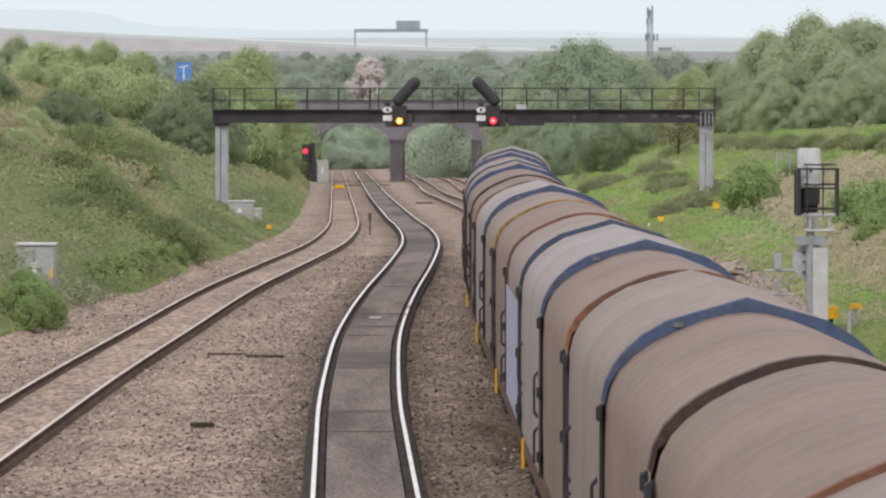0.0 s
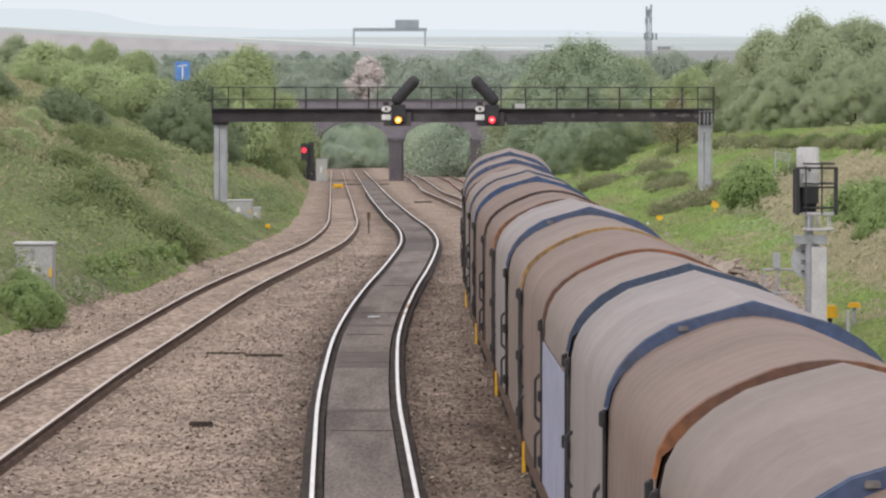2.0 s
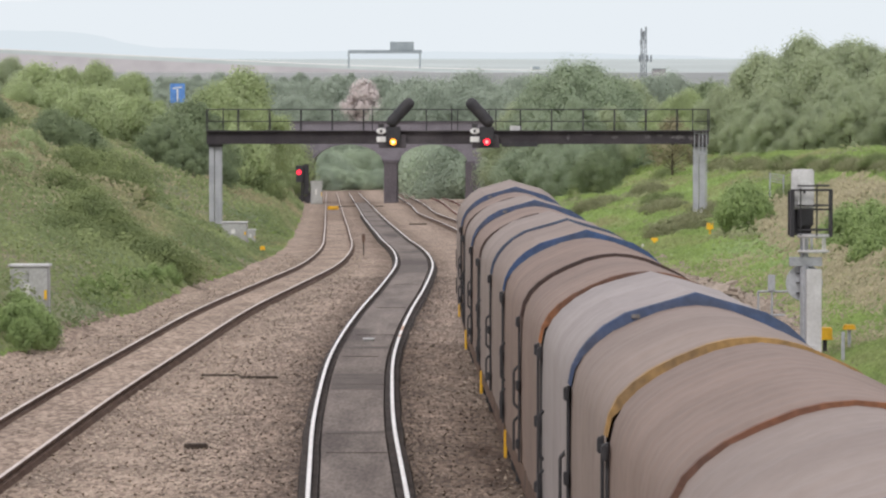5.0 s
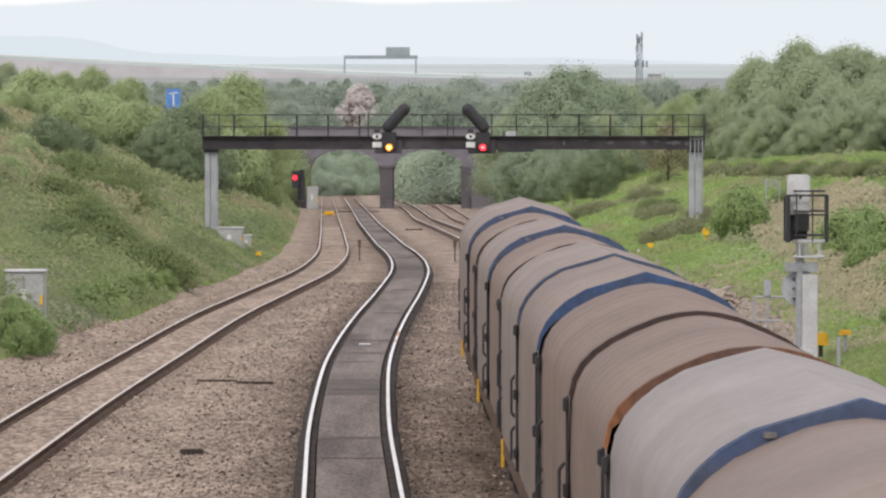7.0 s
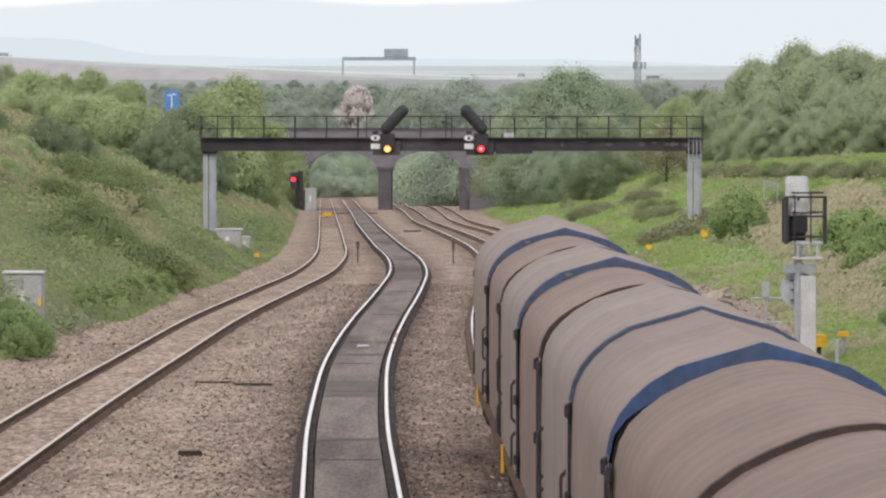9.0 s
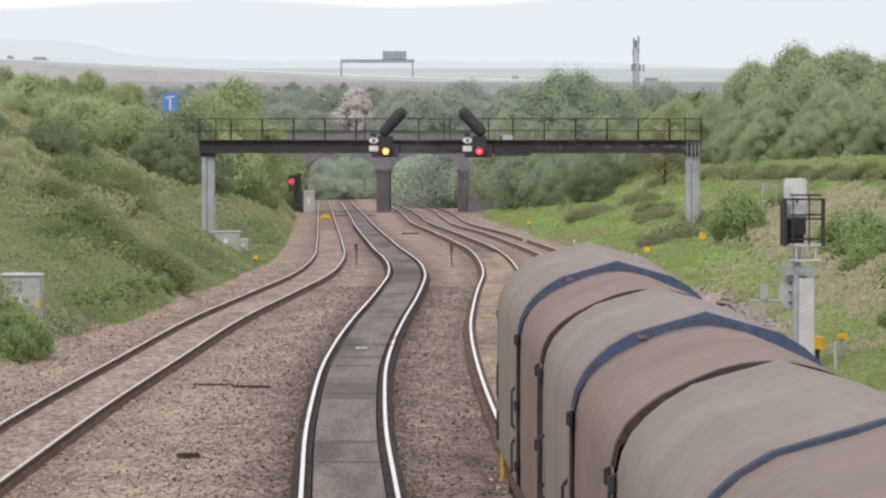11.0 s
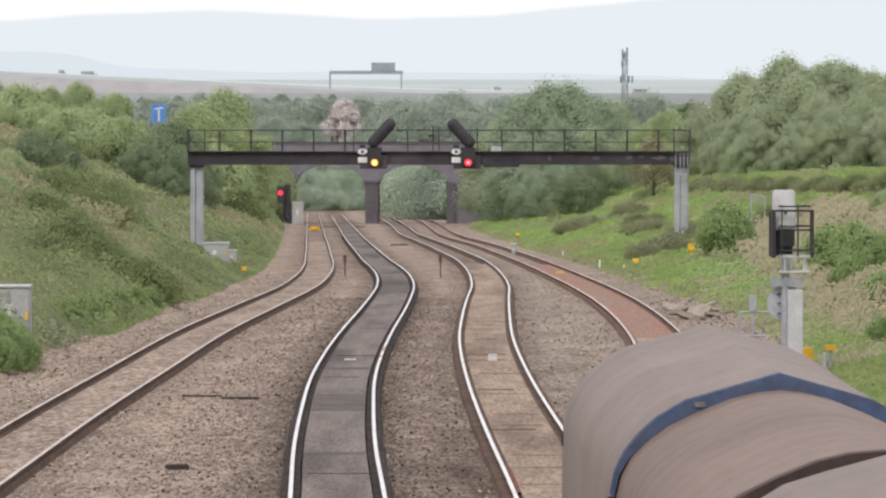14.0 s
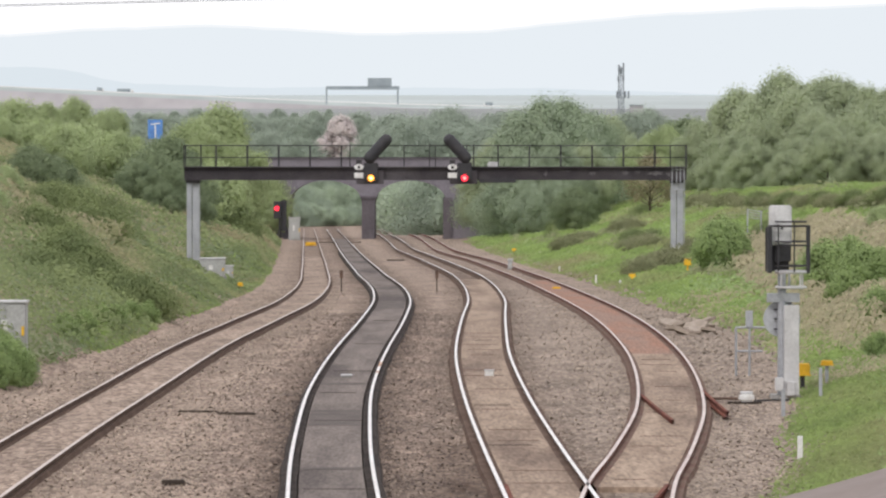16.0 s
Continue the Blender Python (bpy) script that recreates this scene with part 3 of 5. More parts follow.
    part("junction_box", boxes((px(873), -0.3, pz(291), 0.62, 0.3, 0.28), bevel=0.02), M["lightgrey"], g)
    # bare patches where the tar has come off
    for x, v, w, h in ((966, 307, 0.28, 0.42), (1000, 303, 0.9, 0.1), (1048, 307, 0.7, 0.26), (1106, 306, 0.6, 0.34), (1128, 304, 0.35, 0.2), (1160, 307, 1.1, 0.3), (1182, 309, 0.4, 0.3)):
        bm = bmesh.new()
        n = 12
        vs = [bm.verts.new((px(x) + w / 2 * math.cos(6.283 * i / n) * (0.7 + 0.3 * math.sin(i * 5 + x)), -0.458, pz(v) + h / 2 * math.sin(6.283 * i / n) * (0.7 + 0.3 * math.cos(i * 3 + x)))) for i in range(n)]
        face = bmesh.ops.extrude_face_region(bm, geom=[bm.faces.new(vs)])
        bmesh.ops.translate(bm, vec=(0, -0.006, 0), verts=[v for v in face["geom"] if isinstance(v, bmesh.types.BMVert)])
        bmesh.ops.recalc_face_normals(bm, faces=bm.faces[:])
        part("peeled_patch", bm, M["peeled"], g)
    # two signals with junction indicators
    for xs, lens, lean in ((657, "amber_lamp", 1), (822, "red_lamp", -1)):
        x = px(xs)
        head = part("signal_head", boxes((x, -0.72, pz(304), 0.80, 0.34, 1.0), bevel=0.04), M["black"], g, "black signal head")
        part("backing_box", boxes((x - 0.05, -0.6, pz(314), 1.5, 0.3, 0.75), bevel=0.02), M["girder"], head)
        bm = bmesh.new()
        bmesh.ops.create_cone(bm, cap_ends=True, segments=24, radius1=0.185, radius2=0.185, depth=0.05, matrix=Matrix.Translation((x, -0.915, pz(315))) @ Matrix.Rotation(radians(90), 4, "X"))
        part("lens", bm, M[lens], head, "lit signal lens")
        bm = bmesh.new()
        bmesh.ops.create_cone(bm, cap_ends=True, segments=20, radius1=0.095, radius2=0.095, depth=0.04, matrix=Matrix.Translation((x, -0.935, pz(315))) @ Matrix.Rotation(radians(90), 4, "X"))
        part("lamp_core", bm, M[lens.replace("lamp", "core")], head, "bright lamp behind the lens")
        bm = bmesh.new()
        bmesh.ops.create_cone(bm, cap_ends=False, segments=24, radius1=0.22, radius2=0.22, depth=0.3, matrix=Matrix.Translation((x, -1.0, pz(315))) @ Matrix.Rotation(radians(90), 4, "X"))
        bmesh.ops.delete(bm, geom=[f for f in bm.faces if f.calc_center_median().z < pz(315) + 0.02], context="FACES")
        bmesh.ops.solidify(bm, geom=bm.faces[:], thickness=0.015)
        part("hood", bm, M["black"], head)
        # leaning row of indicator lamps in a rounded case
        a, b = Vector((x - lean * 0.05, -0.75, pz(279))), Vector((x + lean * 0.83, -0.75, pz(248)))
        bm = rods((a, b, 0.325), sides=20)
        for p in (a, b):
            bmesh.ops.create_uvsphere(bm, u_segments=20, v_segments=10, radius=0.325, matrix=Matrix.Translation(p))
        part("junction_indicator", bm, M["black"], head, smooth=False)
        for i in range(5):
            p = a.lerp(b, i / 4)
            part("indicator_lamp", ring((p.x, -1.03, p.z), 0.085, 0.02, "Y", 14), M["girder"], head)
        part("bracket", rods(((x, -0.72, pz(292)), (x, -0.72, pz(278)), 0.09)), M["black"], head)
        # plates
        bm = bmesh.new()
        bmesh.ops.create_cone(bm, cap_ends=True, segments=20, radius1=0.26, radius2=0.26, depth=0.03, matrix=Matrix.Translation((x - 0.66, -0.8, pz(296))) @ Matrix.Diagonal((1, 1, 0.62, 1)) @ Matrix.Rotation(radians(90), 4, "X"))
        plate = part("route_plate", bm, M["white"], g, "white oval plate with a dark mark")
        part("mark", boxes((x - 0.66, -0.825, pz(296), 0.14, 0.012, 0.16)), M["black"], plate)
        part("number_plate", boxes((x - 0.66, -0.8, pz(310.5), 0.5, 0.03, 0.3), bevel=0.005), M["white"], g, "white identification plate")
        part("plate_hook", boxes((x - 0.66, -0.8, pz(287), 0.3, 0.05, 0.2)), M["black"], g)
    return g


make_gantry()


# ---- trackside signal beside the junction, seen from behind ----
def make_signal():
    y = 94.0
    s = y / FOCAL
    px = lambda x: (x - 784) * s
    pz = lambda v: EYE - (v - LEVEL) * s
    zf = float(ground_z(px(1393), y)) - 0.1
    g = thing("colour_light_signal", pose(0, y, 0), "grey colour light signal on a post, seen from behind", "railway signal")
    part("post", rods(((px(1384), 0, zf), (px(1384), 0, pz(482)), 0.10), sides=16), M["galv"], g, "galvanised tubular post", smooth=False)
    part("location_case", boxes((px(1400), -0.12, (zf + pz(540)) / 2, 0.36, 0.3, pz(540) - zf), bevel=0.012), M["lightgrey"], g, "tall pale grey equipment case")
    part("bracket_plate", boxes((px(1386), -0.05, pz(527), 0.78, 0.1, 0.22), bevel=0.01), M["galv"], g)
    bm = bmesh.new()
    bmesh.ops.create_cone(bm, cap_ends=True, segments=28, radius1=0.44, radius2=0.44, depth=0.05, matrix=Matrix.Translation((px(1385), 0.14, pz(565))) @ Matrix.Rotation(radians(90), 4, "X"))
    part("round_sign", bm, M["galv"], g, "grey back of a round sign")
    for v in (548, 565, 583):
        part("sign_bolt", boxes((px(1376), 0.06, pz(v), 0.16, 0.03, 0.03)), M["black"], g)
    head = part("signal_head", boxes((px(1381), 0.05, pz(399), 0.53, 0.3, 0.95), bevel=0.035), M["lightgrey"], g, "pale grey back of the signal head")
    part("door_panel", boxes((px(1384), -0.115, pz(399), 0.34, 0.03, 0.84), bevel=0.01), M["lightgrey"], head)
    part("latch", boxes((px(1383), -0.14, pz(404), 0.06, 0.03, 0.06)), M["black"], head)
    part("backboard", boxes((px(1377), 0.25, pz(442), 0.56, 0.06, 1.05), bevel=0.01), M["black"], g)
    part("lower_case", boxes((px(1386), 0.0, pz(449), 0.36, 0.26, 0.42), bevel=0.03), M["black"], g)
    # guard cage and hooped platform
    cage = part("guard_cage", boxes((px(1361), -0.2, pz(441), 0.09, 0.3, 1.12)), M["black"], g)
    part("cage_side", boxes((px(1429), -0.2, pz(441), 0.075, 0.3, 1.12)), M["black"], cage)
    part("cage_bar", rods(((px(1359), -0.3, pz(400)), (px(1432), -0.3, pz(400)), 0.025), ((px(1372), -0.35, pz(434)), (px(1432), -0.35, pz(434)), 0.022),
                          ((px(1374), -0.55, pz(396)), (px(1374), -0.55, pz(480)), 0.02), ((px(1402), -0.6, pz(390)), (px(1402), -0.6, pz(480)), 0.02), sides=6), M["black"], cage)
    for v in (392, 427, 470):
        part("cage_hoop", ring((px(1398), -0.3, pz(v)), 0.36, 0.022), M["black"], cage)
    part("platform", ring((px(1399), -0.2, pz(481)), 0.35, 0.045), M["lightgrey"], g)
    part("platform_floor", ring((px(1399), -0.2, pz(508)), 0.35, 0.03), M["lightgrey"], g)
    for a in (0.6, 2.2, 3.9, 5.3):
        x, yy = px(1399) + 0.35 * math.cos(a), -0.2 + 0.35 * math.sin(a)
        part("platform_leg", rods(((x, yy, pz(508)), (x, yy, pz(481)), 0.02), sides=6), M["lightgrey"], g)
    part("platform_arm", boxes((px(1386), -0.15, pz(493), 0.07, 0.1, 0.34), (px(1396), -0.15, pz(493), 0.05, 0.1, 0.34), (px(1398), -0.15, pz(510), 0.66, 0.05, 0.04)), M["galv"], g)
    part("foot_box", boxes((px(1378), -0.3, zf + 0.45, 0.2, 0.2, 0.32), (px(1398), -0.3, zf + 0.35, 0.2, 0.22, 0.34), bevel=0.02), M["lightgrey"], g)
    part("base", boxes((px(1390), 0, zf + 0.05, 0.7, 0.6, 0.3), bevel=0.02), M["concrete"], g)


make_signal()


# ---- brick arch bridge across the line ----
def make_bridge():
    y0, y1 = 452.0, 459.0
    s = y0 / FOCAL
    px = lambda x: (x - 784) * s
    pz = lambda v: EYE - (v - LEVEL) * s
    b = thing("arch_bridge", pose(0, 0, 0), "sooty brick twin-arch road bridge over the railway", "bridge")
    zf = float(rail_z(y0)) - 0.6
    spans = [(px(514), px(640)), (px(664), px(790))]
    top = pz(283)
    # walls with arched openings, in columns between soffit and parapet
    xs = sorted(set([px(400), px(470), px(500)] + [v for a, c in spans for v in np.linspace(a, c, 25)] + [px(815), px(860), px(940)]))

    def soffit(x):
        for a, c in spans:
            if a + 1e-6 < x < c - 1e-6:
                r = (c - a) / 2
                return pz(357) + (pz(320) - pz(357)) * math.sqrt(max(0, 1 - ((x - (a + c) / 2) / r) ** 2))
        return None

    bm = bmesh.new()
    for a, c in zip(xs[:-1], xs[1:]):
        mid = soffit((a + c) / 2)
        za = zc = zf
        if mid is not None:
            za = soffit(a) or pz(357)
            zc = soffit(c) or pz(357)
        vs = [bm.verts.new(p) for p in ((a, y0, za), (c, y0, zc), (c, y0, top), (a, y0, top), (a, y1, za), (c, y1, zc), (c, y1, top), (a, y1, top))]
        sides = [(0, 1, 2, 3), (5, 4, 7, 6), (3, 2, 6, 7), (4, 5, 1, 0)]
        if a == xs[0]:
            sides.append((0, 3, 7, 4))
        if c == xs[-1]:
            sides.append((1, 5, 6, 2))
        for f in sides:
            bm.faces.new([vs[i] for i in f])
    bmesh.ops.remove_doubles(bm, verts=bm.verts[:], dist=0.001)
    part("wall", bm, M["archbrick"], b, "soot-stained brick spandrel wall")
    for a, c in spans:
        rows = []
        for x in np.linspace(a, c, 25):
            z = soffit(x) or pz(357)
            nx = (x - (a + c) / 2) / ((c - a) / 2)
            rows.append([(x, y0 - 0.06, z), (x + nx * 0.3, y0 - 0.06, z + 0.4), (x + nx * 0.3, y0 + 0.1, z + 0.4), (x, y0 + 0.1, z)])
        link("arch_ring", grid_mesh("arch_ring", rows, closed=True), M["archbrick"], b)
    part("parapet_coping", boxes(((px(400) + px(940)) / 2, y0 + 0.15, top + 0.12, px(940) - px(400), 0.5, 0.24), ((px(400) + px(940)) / 2, y1 - 0.15, top + 0.12, px(940) - px(400), 0.5, 0.24), bevel=0.03), M["brick"], b)
    part("string_course", boxes(((px(400) + px(940)) / 2, y0 - 0.05, pz(304), px(940) - px(400), 0.16, 0.25)), M["brick"], b)
    part("pier", boxes((px(652), (y0 + y1) / 2, (zf + pz(350)) / 2, px(663) - px(641), y1 - y0 + 0.6, pz(350) - zf), bevel=0.05), M["brick"], b)
    part("pier", boxes((px(792), (y0 + y1) / 2, (zf + pz(350)) / 2, px(800) - px(784), y1 - y0 + 0.6, pz(350) - zf), bevel=0.05), M["brick"], b)
    part("pier_cap", boxes((px(652), (y0 + y1) / 2, pz(350), px(666) - px(638), y1 - y0 + 0.8, 0.3), bevel=0.03), M["brick"], b)


make_bridge()


# ---- the freight train ----
WAGON = 13.6
SPEED = 7.15
ROUND = [(1.29, 0.98), (1.30, 1.7), (1.30, 2.4), (1.29, 3.0), (1.25, 3.18), (1.17, 3.33), (1.05, 3.45), (0.88, 3.57), (0.66, 3.68), (0.4, 3.785), (0.2, 3.832), (0.0, 3.85)]
ANGLED = [(1.30, 0.98), (1.31, 1.7), (1.31, 2.4), (1.30, 3.01), (1.262, 3.19), (1.185, 3.345), (1.085, 3.47), (0.94, 3.60), (0.71, 3.735), (0.47, 3.805), (0.22, 3.875), (0.0, 3.945)]


def outline(mixed, grow=0.0):
    pts = [(a[0] * (1 - mixed) + b[0] * mixed, a[1] * (1 - mixed) + b[1] * mixed) for a, b in zip(ROUND, ANGLED)]
    pts = [(x + grow * (x > 0.05), z + grow * (z > 1.2)) for x, z in pts]
    return [(-x, z) for x, z in pts] + [(x, z) for x, z in reversed(pts[:-1])]


def hood_mesh(y_far, y_near, mixed_far, mixed_near, grow, ribs, depth=0.012, flare=0.0):
    """A hollow telescopic hood with faint hoops pressing through the cover."""
    n = int((y_far - y_near) / 0.06)
    rows = []
    for i in range(n + 1):
        t = i / n
        y = y_far + (y_near - y_far) * t
        wave = 0.5 + 0.5 * math.cos(2 * math.pi * (y + 0.25) / ribs)
        sag = -depth * (1 - wave ** 4)
        wob = 0.006 * math.sin(y * 1.7) + 0.004 * math.sin(y * 4.1)
        fold = 0.012 if ribs > 0.7 else 0.004
        rows.append([(x + (wob if x > 0 else -wob), y, z + wob + fold * math.sin(y * 5.5 + 5 * abs(x) + 1.5 * math.sin(y * 1.3)) * max(0.0, 1 - abs(abs(x) - 0.9) / 0.4)) for x, z in outline(mixed_far * (1 - t) + mixed_near * t if mixed_far > 0.3 else mixed_far * (1 - t) ** 2 + mixed_near * t ** 2, grow + sag + flare * (1 - t))])
    me = grid_mesh("hood", rows)
    me.shade_smooth()
    if mixed_far > 0.5 and mixed_near > 0.5:
        # folded sheet: creases along the ridge and both shoulders
        k = len(rows[0])
        for e in me.edges:
            a, b = e.vertices
            if a % k == b % k and a % k in (8, 11, 14):
                e.use_edge_sharp = True
    return me


def arch_plate(y, mixed_out, out, mixed_in, inn, thick, first=3, last=20):
    """A bent flange between two outlines."""
    a, b, edge = outline(mixed_out, out)[first:last], outline(mixed_in, inn)[first:last], outline(mixed_out, out - 0.03)[first:last]
    rows = []
    for p, q, e in zip(a, b, edge):
        w = min(1.0, max(0.0, (p[1] - 3.24) / 0.32))
        q = (e[0] + (q[0] - e[0]) * w, e[1] + (q[1] - e[1]) * w)
        rows.append([(p[0], y, p[1]), (p[0], y - thick, p[1]), (q[0], y - thick, q[1]), (q[0], y, q[1])])
    return grid_mesh("rim", rows, closed=True)


def end_wall(y, mixed, grow):
    pts = outline(mixed, grow)
    bm = bmesh.new()
    f = bm.faces.new([bm.verts.new((x, y, z)) for x, z in pts])
    ex = bmesh.ops.extrude_face_region(bm, geom=[f])
    bmesh.ops.translate(bm, verts=[v for v in ex["geom"] if isinstance(v, bmesh.types.BMVert)], vec=(0, 0.06, 0))
    bmesh.ops.recalc_face_normals(bm, faces=bm.faces[:])
    return bm


def wheelset_mesh():
    bm = bmesh.new()
    for x in (-0.75, 0.75):
        for r, w, o in ((0.46, 0.11, 0), (0.5, 0.03, -0.06 if x > 0 else 0.06)):
            bmesh.ops.create_cone(bm, cap_ends=True, segments=28, radius1=r, radius2=r, depth=w, matrix=Matrix.Translation((x + o, 0, 0)) @ Matrix.Rotation(radians(90), 4, "Y"))
    bmesh.ops.create_cone(bm, cap_ends=True, segments=12, radius1=0.08, radius2=0.08, depth=2.0, matrix=Matrix.Rotation(radians(90), 4, "Y"))
    me = bpy.data.meshes.new("wheelset")
    bm.to_mesh(me)
    bm.free()
    me.materials.append(M["railside"])
    return me


WHEELSET = wheelset_mesh()


def make_wagon(far, near, rim, rim_angled, end, end_angled, label, tail=0.2):
    """A bogie steel wagon with two telescopic hoods; y points to its tail."""
    w = new("covered_wagon")
    tagged(w, label, "railway wagon", "freight train")
    L = WAGON / 2
    ym = -0.25
    hood = link("outer_hood", hood_mesh(L - 0.34, ym, tail, rim_angled, 0.0, 0.52 if far in ("brown", "umber") else 0.9, 0.015 if far == "umber" else 0.012 if far == "brown" else 0.007, 0.05 if tail > 1 else 0.0), HOOD[far], w, far + " outer hood")
    link("rim", arch_plate(ym, rim_angled, 0.012, 1.0 if rim == "steel" else 0.0, -0.04, 0.05 if rim_angled else 0.1), RIM[rim], hood)
    if rim_angled:
        link("edge_strip", arch_plate(ym + 0.05, 1.0, 0.016, 1.0, -0.02, 0.05), RIM[rim], hood)
        part("clip", boxes((-0.62, ym - 0.055, 3.715, 0.09, 0.04, 0.045), bevel=0.008), M["clip"], hood)
    part("tail_wall", end_wall(L - 0.41, tail, -0.02), HOOD[far], hood)
    inner = link("inner_hood", hood_mesh(0.25, -L + 0.42, 1.0 if rim == "steel" else 0.0, end_angled, -0.012, 0.52 if near in ("brown", "umber") else 0.8, 0.012 if near in ("brown", "umber") else 0.007), HOOD[near], w, near + " inner hood")
    link("rim", arch_plate(-L + 0.42, end_angled, 0.02 if end == "rust" else 0.012, 1.0 if end == "steel" else 0.0, -0.16 if end == "steel" else -0.06 if end_angled else -0.15, 0.06 if end_angled else 0.14), RIM[end], inner)
    part("front_wall", end_wall(-L + 0.44, end_angled, -0.04), RIM["darkrust"], inner)
    if far == "brown" and near == "grey" and end == "steel":
        for sx in (-1, 1):
            part("side_panel", boxes((sx * 1.308, -3.4, 1.88, 0.012, 5.6, 1.72), bevel=0.004), M["lavender"], inner, "pale lavender-blue lower side panel")
    for sx in (-1, 1):
        # dark seams with latches and grab handles down both sides
        for y, m in ((ym, hood), (-L + 0.38, inner), (L - 0.35, hood)):
            x = sx * 1.345
            part("seam_post", boxes((x - sx * 0.035, y + 0.02, 2.0, 0.03, 0.08, 2.0), bevel=0.006), M["black"], m)
            for z in (1.25, 2.05, 2.92):
                part("latch", boxes((x - sx * 0.01, y - 0.03, z, 0.05, 0.12, 0.14), bevel=0.012), M["black"], m)
        for y in (0.42, L - 0.85):
            x = sx * 1.36
            part("grab_handle", rods(((x, y, 1.75), (x, y, 2.2), 0.02), ((x, y, 2.2), (x - sx * 0.06, y, 2.27), 0.02), ((x, y, 1.75), (x - sx * 0.06, y, 1.68), 0.02), sides=6), M["black"], hood)
            part("grab_handle", rods(((x, y, 1.1), (x, y, 1.5), 0.02), ((x, y, 1.5), (x - sx * 0.06, y, 1.57), 0.02), sides=6), M["black"], hood)
    frame_part = part("underframe", boxes((0, 0, 0.92, 2.5, WAGON - 1.0, 0.18), (-1.22, 0, 0.84, 0.12, WAGON - 1.0, 0.3), (1.22, 0, 0.84, 0.12, WAGON - 1.0, 0.3), (0, L - 0.3, 0.95, 2.3, 0.16, 0.36), (0, -L + 0.3, 0.95, 2.3, 0.16, 0.36), bevel=0.01), M["railside"], w)
    for sy in (-1, 1):
        for sx in (-0.87, 0.87):
            part("buffer", rods(((sx, sy * (L - 0.3), 1.05), (sx, sy * (L - 0.08), 1.05), 0.09), ((sx, sy * (L - 0.08), 1.05), (sx, sy * (L - 0.04), 1.05), 0.22), sides=16), M["railside"], frame_part)
        bogie = part("bogie", boxes((-1.02, sy * 4.6, 0.56, 0.16, 2.5, 0.24), (1.02, sy * 4.6, 0.56, 0.16, 2.5, 0.24), (0, sy * 4.6, 0.62, 2.0, 0.4, 0.26), bevel=0.02), M["railside"], w)
        for yy in (-0.9, 0.9):
            ws = new("wheelset", WHEELSET)
            ws.parent = bogie
            ws.location = (0, sy * 4.6 + yy, 0.46)
            for sx in (-1.12, 1.12):
                part("axle_box", boxes((sx, sy * 4.6 + yy, 0.48, 0.18, 0.26, 0.3), bevel=0.03), M["black"], bogie)
    part("hanging_bar", boxes((-1.29, L - 0.9, 0.72, 0.05, 0.07, 0.44), bevel=0.012), M["yellow"], frame_part)
    return w


WAGON_LOOKS = [
    ("grey", "brown", "blue", 1, "darkrust", 0, 1.25), ("grey", "brown", "blue", 1, "darkrust", 0, 0.75), ("grey", "taupe", "steel", 1, "blue", 1, 0.75), ("umber", "umber", "darkrust", 0, "rust", 0, 0.1),
    ("pale", "taupe", "blue", 1, "gold", 0, 0.6), ("brown", "grey", "rust", 0, "steel", 1, 0.1), ("pale", "brown", "blue", 1, "rust", 0, 0.8), ("grey", "brown", "blue", 1, "darkrust", 0, 0.6),
    ("brown", "grey", "rust", 0, "darkrust", 0, 0.2), ("grey", "brown", "blue", 1, "darkrust", 0, 0.7),
]
HOOD_WORD = {"umber": "dark brown", "pale": "pale grey"}
RIM_WORD = {"steel": "grey", "darkrust": "rusty"}
wagons = [make_wagon(*style[:6], "dusty %s and %s hooded wagon with %s hood rim" % (HOOD_WORD.get(style[0], style[0]), HOOD_WORD.get(style[1], style[1]), RIM_WORD.get(style[2], style[2])), style[6]) for style in WAGON_LOOKS]


def train_tail(t):
    """How far off the tail of the train is after t seconds."""
    return 137.75 - SPEED * t


def on_track(d):
    return Vector((float(TRACK["C"](d)), d, float(rail_z(d))))


# ---- trees and bushes ----
def crown_points(n, blobs):
    """Leaf places in a crown made of many loose, uneven sprays (x, y, z, radius)."""
    w = np.array([b[3] ** 2 for b in blobs])
    pick = rng.choice(len(blobs), n, p=w / w.sum())
    b = np.array(blobs)[pick]
    v = rng.normal(size=(n, 3))
    v *= np.clip(0.74 + 0.27 * rng.normal(size=(n, 1)), 0.15, 1.3) / np.linalg.norm(v, axis=1)[:, None]
    v[:, 2] = v[:, 2] * 0.8 - 0.25 * (v[:, 0] ** 2 + v[:, 1] ** 2)
    p = b[:, :3] + v * b[:, 3:4]
    out = v / (np.linalg.norm(v, axis=1)[:, None] + 1e-6)
    mid = np.array(blobs)[:, :3].mean(axis=0)
    rim = p - mid
    rim /= np.linalg.norm(rim, axis=1)[:, None] + 1e-6
    return p, out * 0.85 + rim * 0.4 + np.array([0, 0, 0.3])


